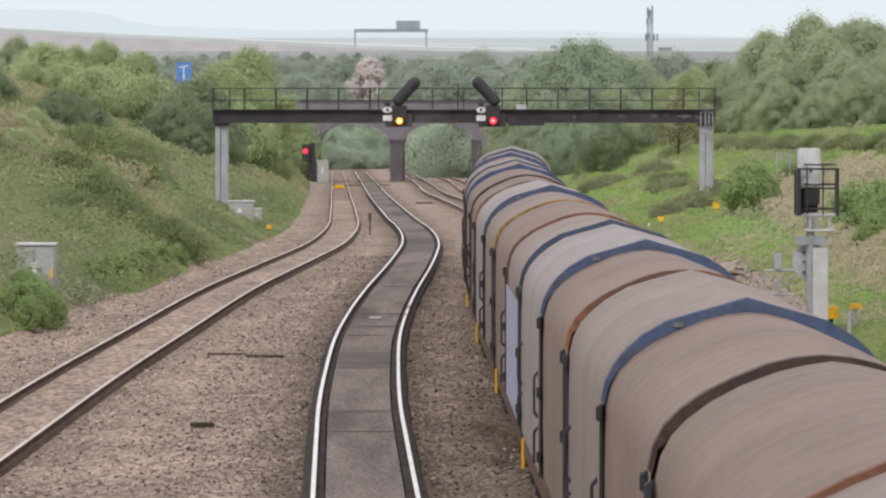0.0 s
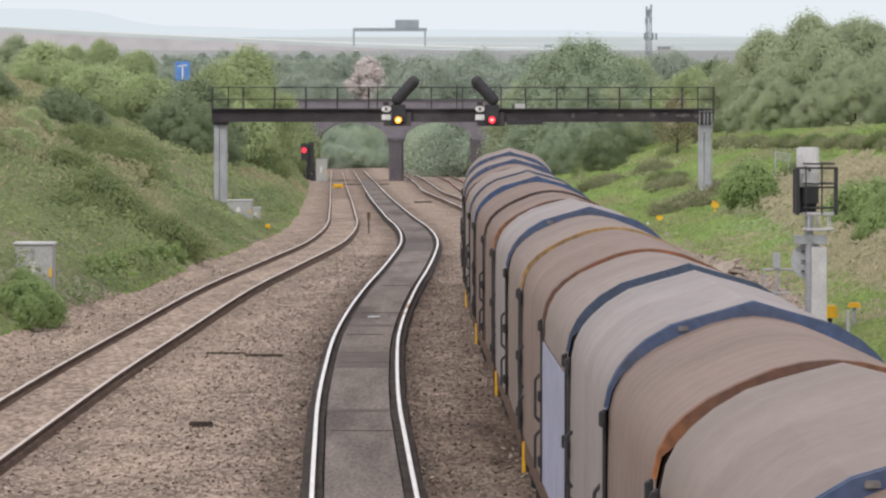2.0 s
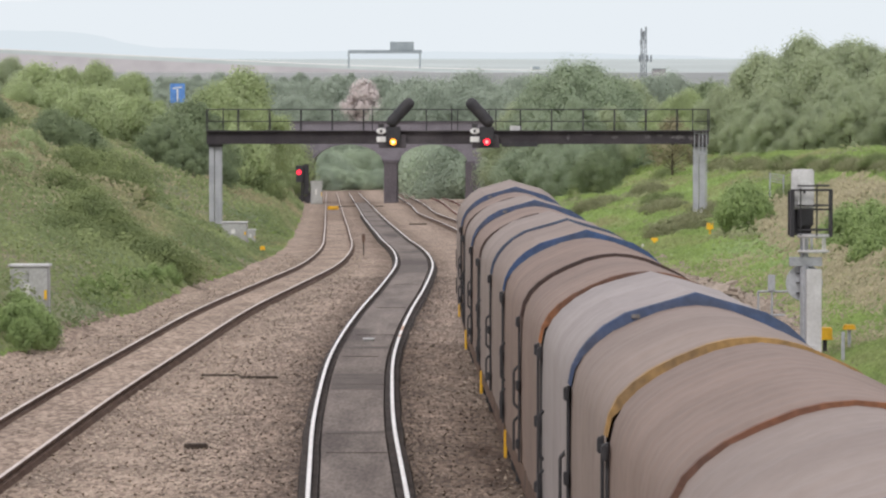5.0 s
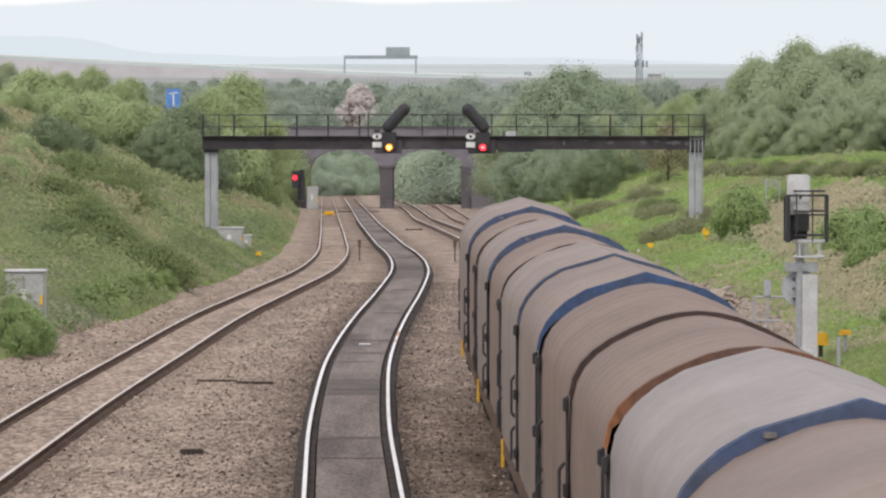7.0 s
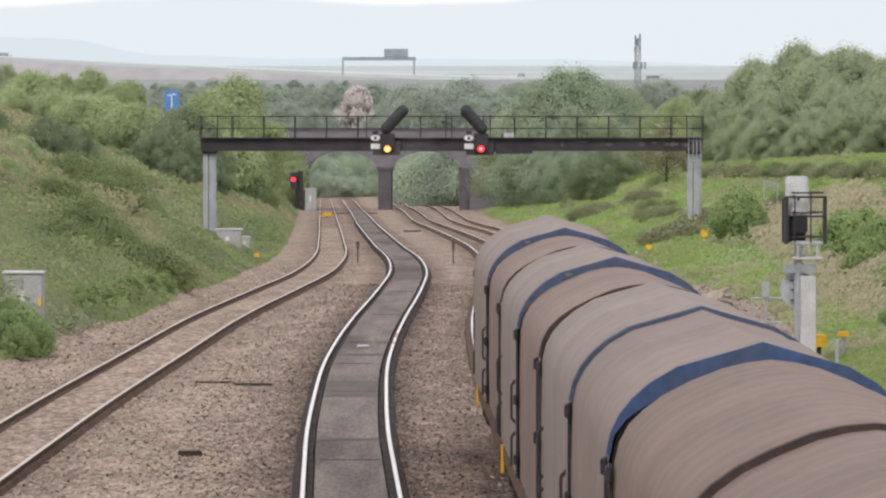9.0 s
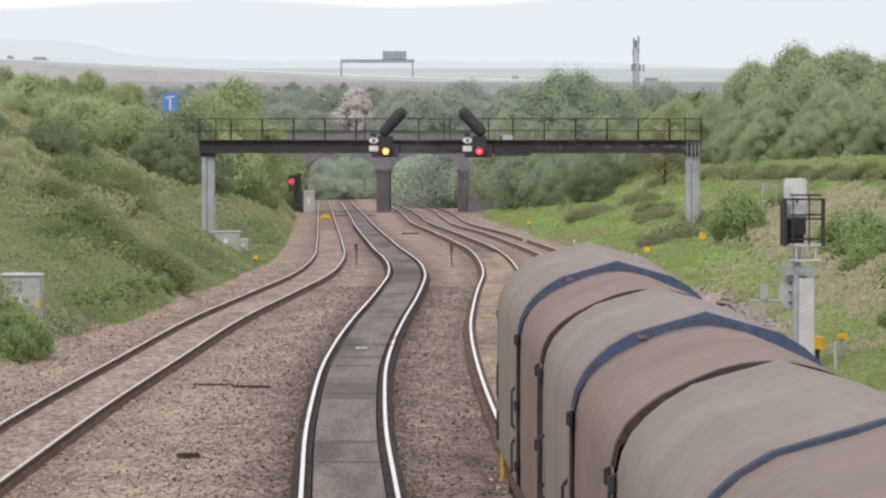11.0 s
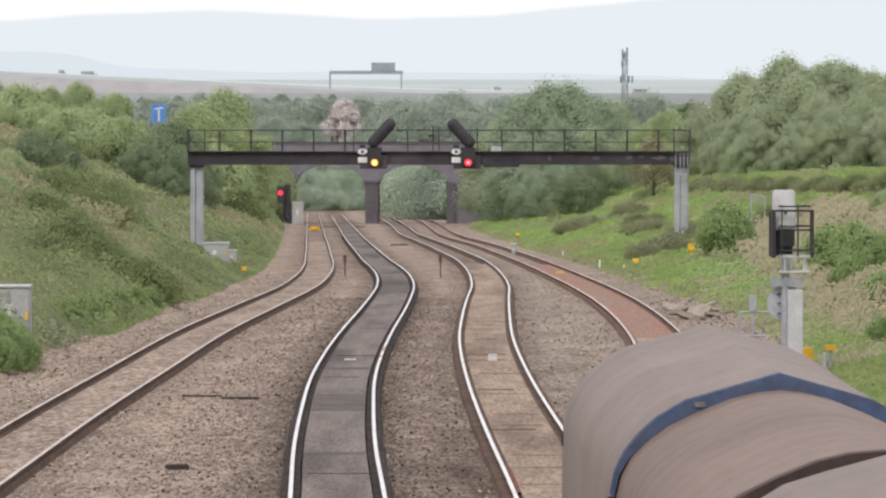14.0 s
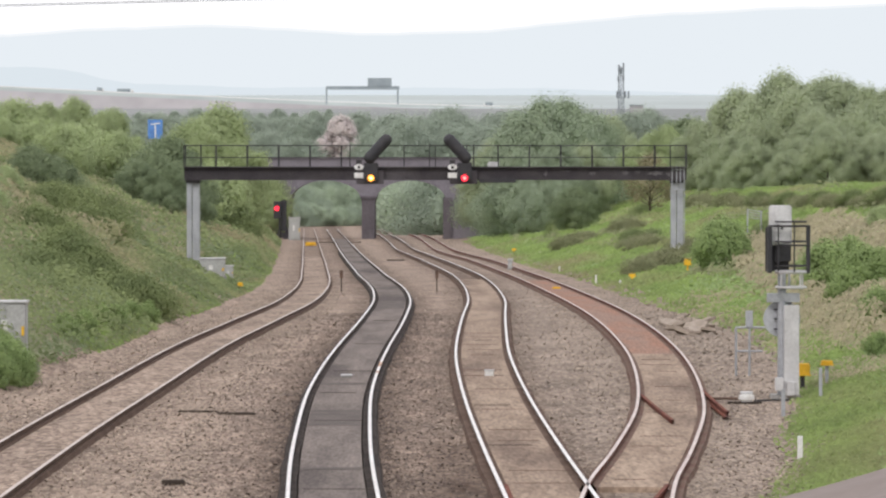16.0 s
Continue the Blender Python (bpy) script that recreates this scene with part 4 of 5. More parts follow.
def make_tree(height, spread, leaf, label, leaves, size, low=0.25, name="tree", shape=1.0):
    t = new(name)
    tagged(t, label, name)
    bars = []
    top = height * 0.6
    bars.append(((0, 0, -0.3), (0.1, 0, top), height * 0.022))
    blobs = []
    k = 27
    for i in range(k):
        a = i * 2.4 + rng.random()
        f = i / (k - 1)
        h = height * (low + (0.88 - low) * f ** 0.9)
        rad = spread * 0.85 * math.sin(math.pi * min(0.95, 0.25 + 0.7 * f)) ** shape * (0.45 + 0.55 * rng.random() ** 0.5)
        p = (rad * math.cos(a), rad * math.sin(a), h + 0.05 * height * (rng.random() - 0.5))
        blobs.append((*p, spread * (0.21 + 0.22 * rng.random())))
        if i % 2 == 0:
            bars.append(((0.05, 0, h * 0.55), p, height * 0.008))
    blobs.append((0, 0, height * 0.86, spread * 0.3))
    blobs.append((0, 0, height * 0.45, spread * 0.5))
    bm = bmesh.new()
    for p, q, r in bars:
        p, q = Vector(p), Vector(q)
        bmesh.ops.create_cone(bm, cap_ends=True, segments=7, radius1=r, radius2=r * 0.35, depth=(q - p).length,
                              matrix=Matrix.Translation((p + q) / 2) @ (q - p).to_track_quat("Z", "Y").to_matrix().to_4x4())
    part("trunk", bm, M["bark"], t)
    pts, facing = crown_points(leaves, blobs)
    link("crown", leaf_mesh("crown", pts, size * (0.6 + 0.8 * rng.random(leaves)), 0.1, 1.4, facing, 0.24), M[leaf], t)
    return t


PROTO = {
    "round": make_tree(10, 4.6, "leaf", "broad leafy tree in fresh spring green", 44000, 0.145, low=0.1),
    "tall": make_tree(12, 4.0, "leaf", "tall leafy tree in fresh spring green", 44000, 0.145, low=0.1, shape=0.8),
    "light": make_tree(9, 4.4, "leaf_light", "pale green young-leaved tree on the bank", 36000, 0.14),
    "dark": make_tree(6, 3.4, "leaf_dark", "dark green hawthorn bush on the bank", 22000, 0.115, low=0.12, name="bush"),
    "shrub": make_tree(2.6, 1.6, "leaf_near", "rounded green shrub on the grass bank", 8000, 0.09, low=0.12, name="bush"),
    "hazel": make_tree(4.5, 3.2, "leaf_light", "light green scrub bush on the bank", 22000, 0.12, low=0.1, name="bush"),
    "mound": make_tree(3.6, 4.2, "bramble", "sprawling olive bramble mound on the bank", 20000, 0.12, low=0.08, name="bush"),
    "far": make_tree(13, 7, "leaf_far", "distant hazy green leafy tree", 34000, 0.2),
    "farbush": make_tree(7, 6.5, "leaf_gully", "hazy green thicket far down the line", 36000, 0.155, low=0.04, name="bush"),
    "gully": make_tree(6, 6.0, "gully_light", "far thicket tinted pale green for sun and haze", 22000, 0.2, low=0.04, name="bush"),
    "hedge": make_tree(7, 4.4, "leaf_mid", "deep green hedgerow tree beside the line", 30000, 0.14, low=0.08),
    "clump": make_tree(12, 5.4, "leaf_mid", "large deep green tree beyond the gantry", 46000, 0.15, low=0.1),
    "scrub": make_tree(1.3, 2.4, "scrub", "low brown scrub patch on the grass bank", 7000, 0.10, low=0.05, name="bush"),
    "russet": make_tree(6, 2.6, "russet", "sparse russet-leaved young tree on the bank", 4500, 0.13, low=0.2),
    "blossom": make_tree(9, 3.0, "blossom", "pink blossoming tree in full flower", 16000, 0.2),
}
USED = set()


def plant(kind, x, d, scale=1.0, turn=None, sink=0.0, base=None):
    """Set out one plant of a kind at (x, d)."""
    z = (float(ground_z(x, d)) if base is None else base) - sink
    m = pose(x, d, z, 0, 0, rng.random() * 360 if turn is None else turn)
    ob = PROTO[kind]
    if kind in USED:
        ob = copy_thing(ob, m)
    USED.add(kind)
    ob.matrix_basis = m @ Matrix.Diagonal((scale, scale, scale * (0.92 + 0.16 * rng.random()), 1))
    return ob


def plant_at(kind, x, v, d, scale=1.0, high=None):
    """Plant by a bearing x and a top height v (both as sight-line numbers) at distance d."""
    s = d / FOCAL
    X = (x - 784) * s
    tops = {"round": 10, "tall": 12, "light": 9, "dark": 6, "shrub": 2.6, "hazel": 4.5, "mound": 3.6, "far": 13, "farbush": 7, "blossom": 9, "gully": 6, "hedge": 7, "clump": 12, "scrub": 1.3, "russet": 6}
    ztop = EYE - (v - LEVEL) * s
    z0 = float(ground_z(X, d))
    k = (ztop - z0) / (tops[kind] * 0.97)
    return plant(kind, X, d, max(0.28, min(k, 2.2)))


def stand(x, v, lift=0.0, turn=0.0):
    """Pose on the ground where the sight line (x, v) meets it."""
    ds = np.arange(50.0, 520.0, 0.25)
    s = ds / FOCAL
    hit = (EYE - (v - LEVEL) * s) <= ground_z((x - 784) * s, ds)
    d = float(ds[int(np.argmax(hit))])
    return place((x - 784) * d / FOCAL, d, turn, lift), d / FOCAL


# bank above the near line: hawthorns and scrub on the slope
for kind, x, v, d in [
    ("dark", 55, 250, 190), ("hazel", 10, 300, 176), ("dark", 100, 275, 200), ("hazel", -20, 330, 150), ("hazel", -15, 310, 165),
    ("dark", 270, 255, 262), ("dark", 300, 250, 270), ("dark", 250, 285, 252), ("dark", 325, 275, 268), ("dark", 340, 320, 262), ("dark", 290, 320, 250),
    ("hazel", 375, 300, 300), ("round", 365, 310, 310), ("mound", 420, 378, 300), ("dark", 380, 350, 300), ("hazel", 462, 335, 446), ("hazel", 445, 300, 448),
]:
    plant_at(kind, x, v, d)
for x, v, d in [(-12, 575, 101), (16, 596, 99), (-22, 600, 98), (34, 622, 98.5), (2, 628, 97), (180, 566, 121), (204, 568, 124), (150, 588, 117), (232, 556, 128), (262, 548, 131), (118, 596, 114)]:
    plant_at("shrub", x, v, d)
# trees along its crest
for kind, x, v, d in [
    ("hazel", 30, 175, 300), ("light", 80, 185, 320), ("light", 130, 178, 330), ("light", 175, 195, 310), ("light", 195, 195, 340), ("hazel", 150, 220, 280),
    ("round", -20, 170, 310), ("hazel", 60, 215, 270), ("hazel", 110, 225, 265), ("hazel", 200, 240, 275), ("light", 232, 250, 330), ("hazel", 0, 215, 260),
    ("light", 345, 212, 335), ("light", 385, 203, 350), ("light", 350, 225, 345), ("light", 405, 240, 400), ("light", 318, 255, 360), ("light", 395, 222, 400),
]:
    plant_at(kind, x, v, d)
# clump of trees between the bridge and the meadow
for kind, x, v, d in [
    ("clump", 960, 190, 400), ("clump", 1005, 180, 410), ("clump", 1045, 185, 420), ("clump", 920, 215, 430), ("round", 890, 240, 440), ("clump", 985, 250, 385), ("round", 1035, 245, 390),
    ("hedge", 930, 290, 395), ("dark", 1018, 325, 345), ("hedge", 885, 285, 445), ("hedge", 985, 318, 370), ("hedge", 905, 318, 400), ("round", 1075, 215, 430), ("hedge", 950, 322, 380), ("hedge", 885, 325, 420),
    ("light", 1150, 235, 400), ("light", 1180, 225, 390), ("round", 1120, 240, 430), ("russet", 1150, 268, 330), ("dark", 1210, 245, 410), ("dark", 1216, 195, 460), ("dark", 900, 348, 410),
]:
    plant_at(kind, x, v, d)
# wood behind the meadow, in three rows
WOOD_TOP = interp([(1200, 235), (1240, 212), (1270, 188), (1310, 165), (1345, 146), (1390, 126), (1430, 134), (1470, 136), (1520, 142), (1600, 150), (1700, 155)])
for i in range(11):
    x = 1235 + 37 * i + 10 * rng.random()
    plant_at("tall" if i % 2 else "round", x, float(WOOD_TOP(x)) + 10 * rng.random(), 382 - 4 * i)
for i in range(10):
    x = 1245 + 38 * i + 12 * rng.random()
    plant_at("round", x, float(WOOD_TOP(x)) + 40 + 55 * rng.random(), 362 - 4 * i - 16 * rng.random())
for i in range(8):
    x = 1290 + 42 * i + 14 * rng.random()
    plant_at("round", x, float(WOOD_TOP(x)) + 88 + 60 * rng.random(), 336 - 3 * i - 14 * rng.random())
# low scrub hedge between the meadow and the wood
for i in range(27):
    x = 1226 + 14 * i + 8 * rng.random()
    plant_at("scrub" if i % 4 else "mound", x, 346 + 8 * rng.random(), stand(x, 367)[1] * FOCAL)
# brown scrub patches on the grass bank
for x, v, w in [(1006, 437, 3), (1026, 432, 2), (1043, 427, 2), (1118, 406, 3), (1094, 412, 2), (1126, 441, 3), (1146, 436, 3), (1172, 474, 3), (1150, 482, 2), (1190, 462, 2), (1215, 440, 2), (1236, 448, 3)]:
    for k in range(w):
        spot = stand(x + 7 * (k - w / 2) + 3 * rng.random(), v + 3 * rng.random())[0].translation
        plant("scrub", spot.x, spot.y, 0.42 + 0.25 * rng.random(), None, 0.1)
# shrubs on the grass and round the signal
for kind, x, v, d in [
    ("shrub", 1281, 384, 182), ("shrub", 1272, 398, 181), ("shrub", 1293, 400, 183), ("shrub", 1262, 405, 199), ("shrub", 1302, 408, 203), ("hazel", 1560, 375, 190), ("shrub", 1465, 430, 140), ("shrub", 1500, 425, 143), ("shrub", 1530, 435, 138),
    ("shrub", 1560, 440, 136), ("shrub", 1500, 478, 128), ("shrub", 1555, 590, 104),
]:
    plant_at(kind, x, v, d)
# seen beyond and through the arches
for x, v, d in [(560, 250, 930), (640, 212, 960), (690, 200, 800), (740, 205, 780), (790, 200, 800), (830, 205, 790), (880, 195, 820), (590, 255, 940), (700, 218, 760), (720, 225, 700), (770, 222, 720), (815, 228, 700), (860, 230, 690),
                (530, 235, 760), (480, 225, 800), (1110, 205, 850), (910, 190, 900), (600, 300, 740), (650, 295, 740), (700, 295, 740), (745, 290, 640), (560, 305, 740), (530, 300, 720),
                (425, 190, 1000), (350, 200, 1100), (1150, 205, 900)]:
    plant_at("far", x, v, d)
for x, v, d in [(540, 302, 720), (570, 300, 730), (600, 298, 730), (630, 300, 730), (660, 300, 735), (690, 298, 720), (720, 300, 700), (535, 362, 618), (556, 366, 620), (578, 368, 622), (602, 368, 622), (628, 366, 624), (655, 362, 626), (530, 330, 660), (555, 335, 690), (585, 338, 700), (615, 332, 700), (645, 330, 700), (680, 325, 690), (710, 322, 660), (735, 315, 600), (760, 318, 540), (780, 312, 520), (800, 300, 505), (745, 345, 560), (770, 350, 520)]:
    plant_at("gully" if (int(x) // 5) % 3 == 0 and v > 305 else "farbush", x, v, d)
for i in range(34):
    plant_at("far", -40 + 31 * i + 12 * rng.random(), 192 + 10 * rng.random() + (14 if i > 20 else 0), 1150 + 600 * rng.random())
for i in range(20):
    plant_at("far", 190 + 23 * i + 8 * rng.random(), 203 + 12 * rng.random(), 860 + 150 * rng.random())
plant_at("blossom", 606, 214, 840)
plant_at("blossom", 583, 235, 845)


# low mounds of bramble and scrub along both banks
for i in range(95):
    d = 96 * (330 / 96) ** rng.random()
    u = 1.0 + 17 * rng.random()
    if (d > 138 and u < (6 if d < 186 else 9)) or (d < 114 and u < 4.5):
        continue
    plant("mound" if d < 200 else "dark" if rng.random() < 0.07 else "hazel" if rng.random() < 0.5 else "mound", float(FOOT_LEFT(d)) - u, d, (0.28 + 0.3 * rng.random()) * (1.0 if d > 130 else 0.75), None, 0.35)
for i in range(9):
    d = 120 * (360 / 120) ** rng.random()
    u = 3.0 + 16 * rng.random()
    plant("mound", float(FOOT_RIGHT(d)) + u, d, 0.22 + 0.28 * rng.random(), None, 0.3)
for i in range(10):
    d = 92 + 34 * rng.random()
    u = 1.6 + 6 * rng.random()
    plant("shrub", float(FOOT_RIGHT(d)) + u, d, 0.3 + 0.35 * rng.random(), None, 0.1)


# ---- ground cover on the banks ----
def swell(x, d):
    """Mounds of two sizes in the ground cover, each 0 to 1."""
    lump = 0.5 + 0.5 * np.sin(x * 0.75 + 1.3 * np.sin(d * 0.21)) * np.cos(d * 0.33 + 0.8 * np.sin(x * 0.4))
    lump2 = 0.5 + 0.5 * np.sin(x * 2.3 + d * 0.9 + 1.5 * np.sin(d * 0.37)) * np.cos(d * 1.3 - x + 1.2 * np.sin(x * 0.9))
    return lump, lump2


def cover(name, label, mat, n, side, d0, d1, u0, u1, size, up, heap, keep, power=1.3):
    """Scatter leaves or blades over a bank. side: -1 the near-line bank, 1 the meadow bank."""
    d = d0 * (d1 / d0) ** (rng.random(n) ** power)
    u = u0 + (u1 - u0) * rng.random(n)
    x = np.where(side < 0, FOOT_LEFT(d) - u, FOOT_RIGHT(d) + u)
    lump, lump2 = swell(x, d)
    ok = rng.random(n) < keep(x, d, u, lump)
    x, d, u, lump, lump2 = x[ok], d[ok], u[ok], lump[ok], lump2[ok]
    edge = np.clip((u - u0) / 1.2, 0.15, 1)
    if side < 0:
        edge = edge * (1 - 0.75 * np.exp(-(((d - 188) / 36) ** 2)) * (u < 5))
        edge = edge * (1 - 0.85 * np.exp(-(((d - 214) / 15) ** 2)) * (u < 7))
    z = ground_z(x, d) + heap * edge * (0.25 + 0.5 * lump + 0.35 * lump2) * rng.random(len(x)) ** 0.5
    s = size * (0.6 + 0.8 * rng.random(len(x))) * np.clip(d / 130, 0.5, 1.5)
    # leaves turn outwards from the mounds that they cover
    e = 0.15
    hx = sum(w * (p - q) for w, p, q in zip((0.5, 0.35), swell(x + e, d), swell(x - e, d))) / (2 * e)
    hd = sum(w * (p - q) for w, p, q in zip((0.5, 0.35), swell(x, d + e), swell(x, d - e))) / (2 * e)
    slope = 0.4 if side < 0 else -0.25
    facing = np.stack((slope - 1.6 * heap * hx, -0.35 - 1.6 * heap * hd, np.full_like(x, 0.95)), -1)
    ob = link(name, leaf_mesh(name, np.stack((x, d, z), -1), s, up, 1.6 if up < 0.5 else 3.2, facing, 0.25), mat)
    tagged(ob, label, name.replace("_", " "), kind="stuff")


cover("bramble_thicket", "tangled olive brambles covering the railway bank", M["bramble"], 330000, -1, 85, 420, 0.3, 24, 0.095, 0.15, 1.35, lambda x, d, u, l: 0.45 + 0.55 * l)
# dark leaves only in dips between mounds: shade put in by colour
cover("bramble_thicket", "brambles in bank hollows, leaves dark green for shade", M["leaf_dark"], 110000, -1, 85, 330, 0.5, 16, 0.085, 0.1, 0.8, lambda x, d, u, l: np.clip(1.35 - 1.9 * l, 0, 1))
cover("grass_tufts", "bright green grass along the foot of the bank", M["grass"], 34000, -1, 88, 330, 0.25, 3.0, 0.07, 1.0, 0.5, lambda x, d, u, l: np.clip(1.25 - u / 2.2, 0, 1) * (np.sin(d * 0.22) > -0.35))
cover("dry_grass", "straw-coloured dead grass among the brambles", M["straw"], 26000, -1, 90, 300, 2, 22, 0.07, 0.9, 0.9, lambda x, d, u, l: np.clip(l * 1.6 - 0.7, 0, 1))
cover("dry_grass", "tan dead grass across the upper railway bank", M["straw"], 75000, -1, 120, 290, 4, 20, 0.06, 0.9, 1.3, lambda x, d, u, l: np.clip(0.25 + 0.7 * l, 0, 1) * np.exp(-(((u - 11) / 6) ** 2)))
cover("dry_grass", "bleached grass fringe along the ballast", M["straw"], 16000, 1, 96, 160, -0.2, 5, 0.055, 1.0, 0.45, lambda x, d, u, l: np.clip(l * 1.8 - 0.2, 0, 1))
cover("grass_tufts", "lush green grass on the meadow bank", M["grass"], 260000, 1, 58, 420, -0.5, 26, 0.07, 0.9, 0.35, lambda x, d, u, l: np.where(d < 130, np.clip(1.1 - u / 4, 0.25, 1), 0.9) * np.clip(0.15 + (u + 0.5) / 1.4 + 0.5 * (l - 0.5), 0, 1))
cover("dry_grass", "tall straw-coloured grass on the meadow bank", M["straw"], 150000, 1, 92, 215, 1.0, 13, 0.06, 1.2, 0.95, lambda x, d, u, l: np.clip(l * 1.7 + 0.15, 0, 1) * (u > 1.2 + np.maximum(0, (d - 130) / 14) + np.maximum(0, (108 - d) / 4)))
cover("bramble_thicket", "green weeds and brambles on the meadow bank", M["leaf_near"], 38000, 1, 66, 180, 1.2, 12, 0.11, 0.3, 0.8, lambda x, d, u, l: np.clip(1.3 - 1.8 * l, 0, 1))
cover("bramble_thicket", "brown-green scrub patches across the grass bank", M["scrub"], 40000, 1, 165, 420, 2.5, 20, 0.1, 0.3, 0.75, lambda x, d, u, l: np.clip(3.6 * (0.5 + 0.5 * np.sin(u * 0.9 + 1.1 * np.sin(d * 0.045)) * np.cos(d * 0.085 + 0.5 * np.sin(u * 0.6))) - 2.3, 0, 1))
cover("grass_tufts", "short bright grass beside the junction", M["grass"], 90000, 1, 57, 112, -0.3, 7, 0.07, 0.9, 0.25, lambda x, d, u, l: np.clip(0.2 + (u + 0.3) / 1.2 + 0.6 * (l - 0.5), 0, 1))
cover("grass_tufts", "bright level meadow grass above the bank", M["grass"], 90000, 1, 190, 340, 12, 44, 0.06, 0.8, 0.25, lambda x, d, u, l: 0.95)


# ---- lineside things ----
def sight(x, v, d):
    """A place by bearing, sight-line height and distance."""
    s = d / FOCAL
    return (x - 784) * s, d, EYE - (v - LEVEL) * s


# ---- distance ----
def make_hills(name, d, table, col, label, low=-60):
    """A far ridge as a plain glowing backdrop, with the haze put into its colour."""
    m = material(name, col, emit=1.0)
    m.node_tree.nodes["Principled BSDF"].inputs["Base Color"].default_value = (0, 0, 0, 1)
    f = interp(table)
    rows = []
    for x in np.linspace(-2500, 4000, 200):
        X, _, z = sight(x, float(f(x)) + 0.9 * math.sin(x * 0.031) + 0.5 * math.sin(x * 0.083), d)
        rows.append([(X, d, low), (X, d, z), (X, d + 40, z - 2), (X, d + 40, low)])
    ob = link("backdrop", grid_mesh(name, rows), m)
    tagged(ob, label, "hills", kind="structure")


# glow colours hold the haze; the middle band only softens the crest
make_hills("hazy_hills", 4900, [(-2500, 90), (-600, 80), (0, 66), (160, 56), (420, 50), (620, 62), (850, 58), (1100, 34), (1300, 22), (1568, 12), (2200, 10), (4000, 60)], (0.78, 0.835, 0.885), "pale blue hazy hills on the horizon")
make_hills("hill_haze", 4950, [(-2500, 86), (-600, 75), (0, 61), (160, 51), (420, 45), (620, 57), (850, 53), (1100, 29), (1300, 17), (1568, 7), (2200, 5), (4000, 55)], (0.875, 0.905, 0.935), "painted haze band above the far hills")
make_hills("hazed_ridge", 4500, [(-2500, 130), (-300, 122), (0, 119), (70, 119), (130, 127), (190, 142), (300, 150), (700, 156), (1000, 158), (1300, 168), (1700, 175), (4000, 180)], (0.70, 0.77, 0.825), "low ridge coloured blue-grey for haze", 20)



def strip_wall(name, d, top, bottom, mat, label, category, depth=30.0, kind="structure"):
    """A long far bank whose face runs between two sight-line heights."""
    rows = []
    for x in np.linspace(-900, 1700, 120):
        wob = 1.3 * math.sin(x * 0.021) + 0.8 * math.sin(x * 0.057)
        X, _, z = sight(x, float(top(x)), d)
        X2, _, z2 = sight(x, float(bottom(x)) + wob, d)
        rows.append([(X2, d, z2), (X, d + 6, z), (X * (d + depth) / d, d + depth, z), (X * (d + depth) / d, d + depth, z2 - 8)])
    return tagged(link(name, grid_mesh(name, rows), mat), label, category, kind=kind)


MOTORWAY = interp([(-900, 120), (0, 160), (141, 167), (400, 179), (590, 187), (784, 193), (1000, 197), (1700, 205)])
# bank and steel are greyed so that their colour holds the haze
M["bankfar"] = material("hazed_brown_bank", (0.43, 0.405, 0.41), (0.385, 0.365, 0.365), 0.95, 0, 0.01, 0.08, grain=0.05)
M["farmetal"] = material("hazed_sign_steel", (0.30, 0.34, 0.355), (0.26, 0.30, 0.315), 0.7, 0.0, 0.2, 2, grain=0.04)
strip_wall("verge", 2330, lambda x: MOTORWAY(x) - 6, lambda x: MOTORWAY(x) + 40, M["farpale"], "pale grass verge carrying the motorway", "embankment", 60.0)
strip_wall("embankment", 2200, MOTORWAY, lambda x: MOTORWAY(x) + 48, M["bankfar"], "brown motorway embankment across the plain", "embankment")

rows = []
for x in np.linspace(-900, 1700, 120):
    X, _, z = sight(x, float(MOTORWAY(x)) - 6, 2340)
    rows.append([(X, 2340, z - 0.1), (X, 2340, z + 0.55), (X, 2341, z + 0.55), (X, 2341, z - 0.1)])
tagged(link("crash_barrier", grid_mesh("crash_barrier", rows), M["white"]), "long pale crash barrier along the motorway", "barrier", kind="structure")


def make_sign_gantry():
    d = 2190.0
    s = d / FOCAL
    px, pz = (lambda x: (x - 784) * s), (lambda v: EYE - (v - LEVEL) * s)
    g = thing("road_sign_gantry", pose(0, d, 0), "distant grey motorway gantry with a message board", "sign gantry")
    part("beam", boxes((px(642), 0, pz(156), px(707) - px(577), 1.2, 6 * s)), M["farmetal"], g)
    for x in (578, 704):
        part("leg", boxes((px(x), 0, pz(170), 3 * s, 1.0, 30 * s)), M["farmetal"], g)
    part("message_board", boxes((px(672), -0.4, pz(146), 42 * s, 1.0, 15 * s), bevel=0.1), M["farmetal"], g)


make_sign_gantry()


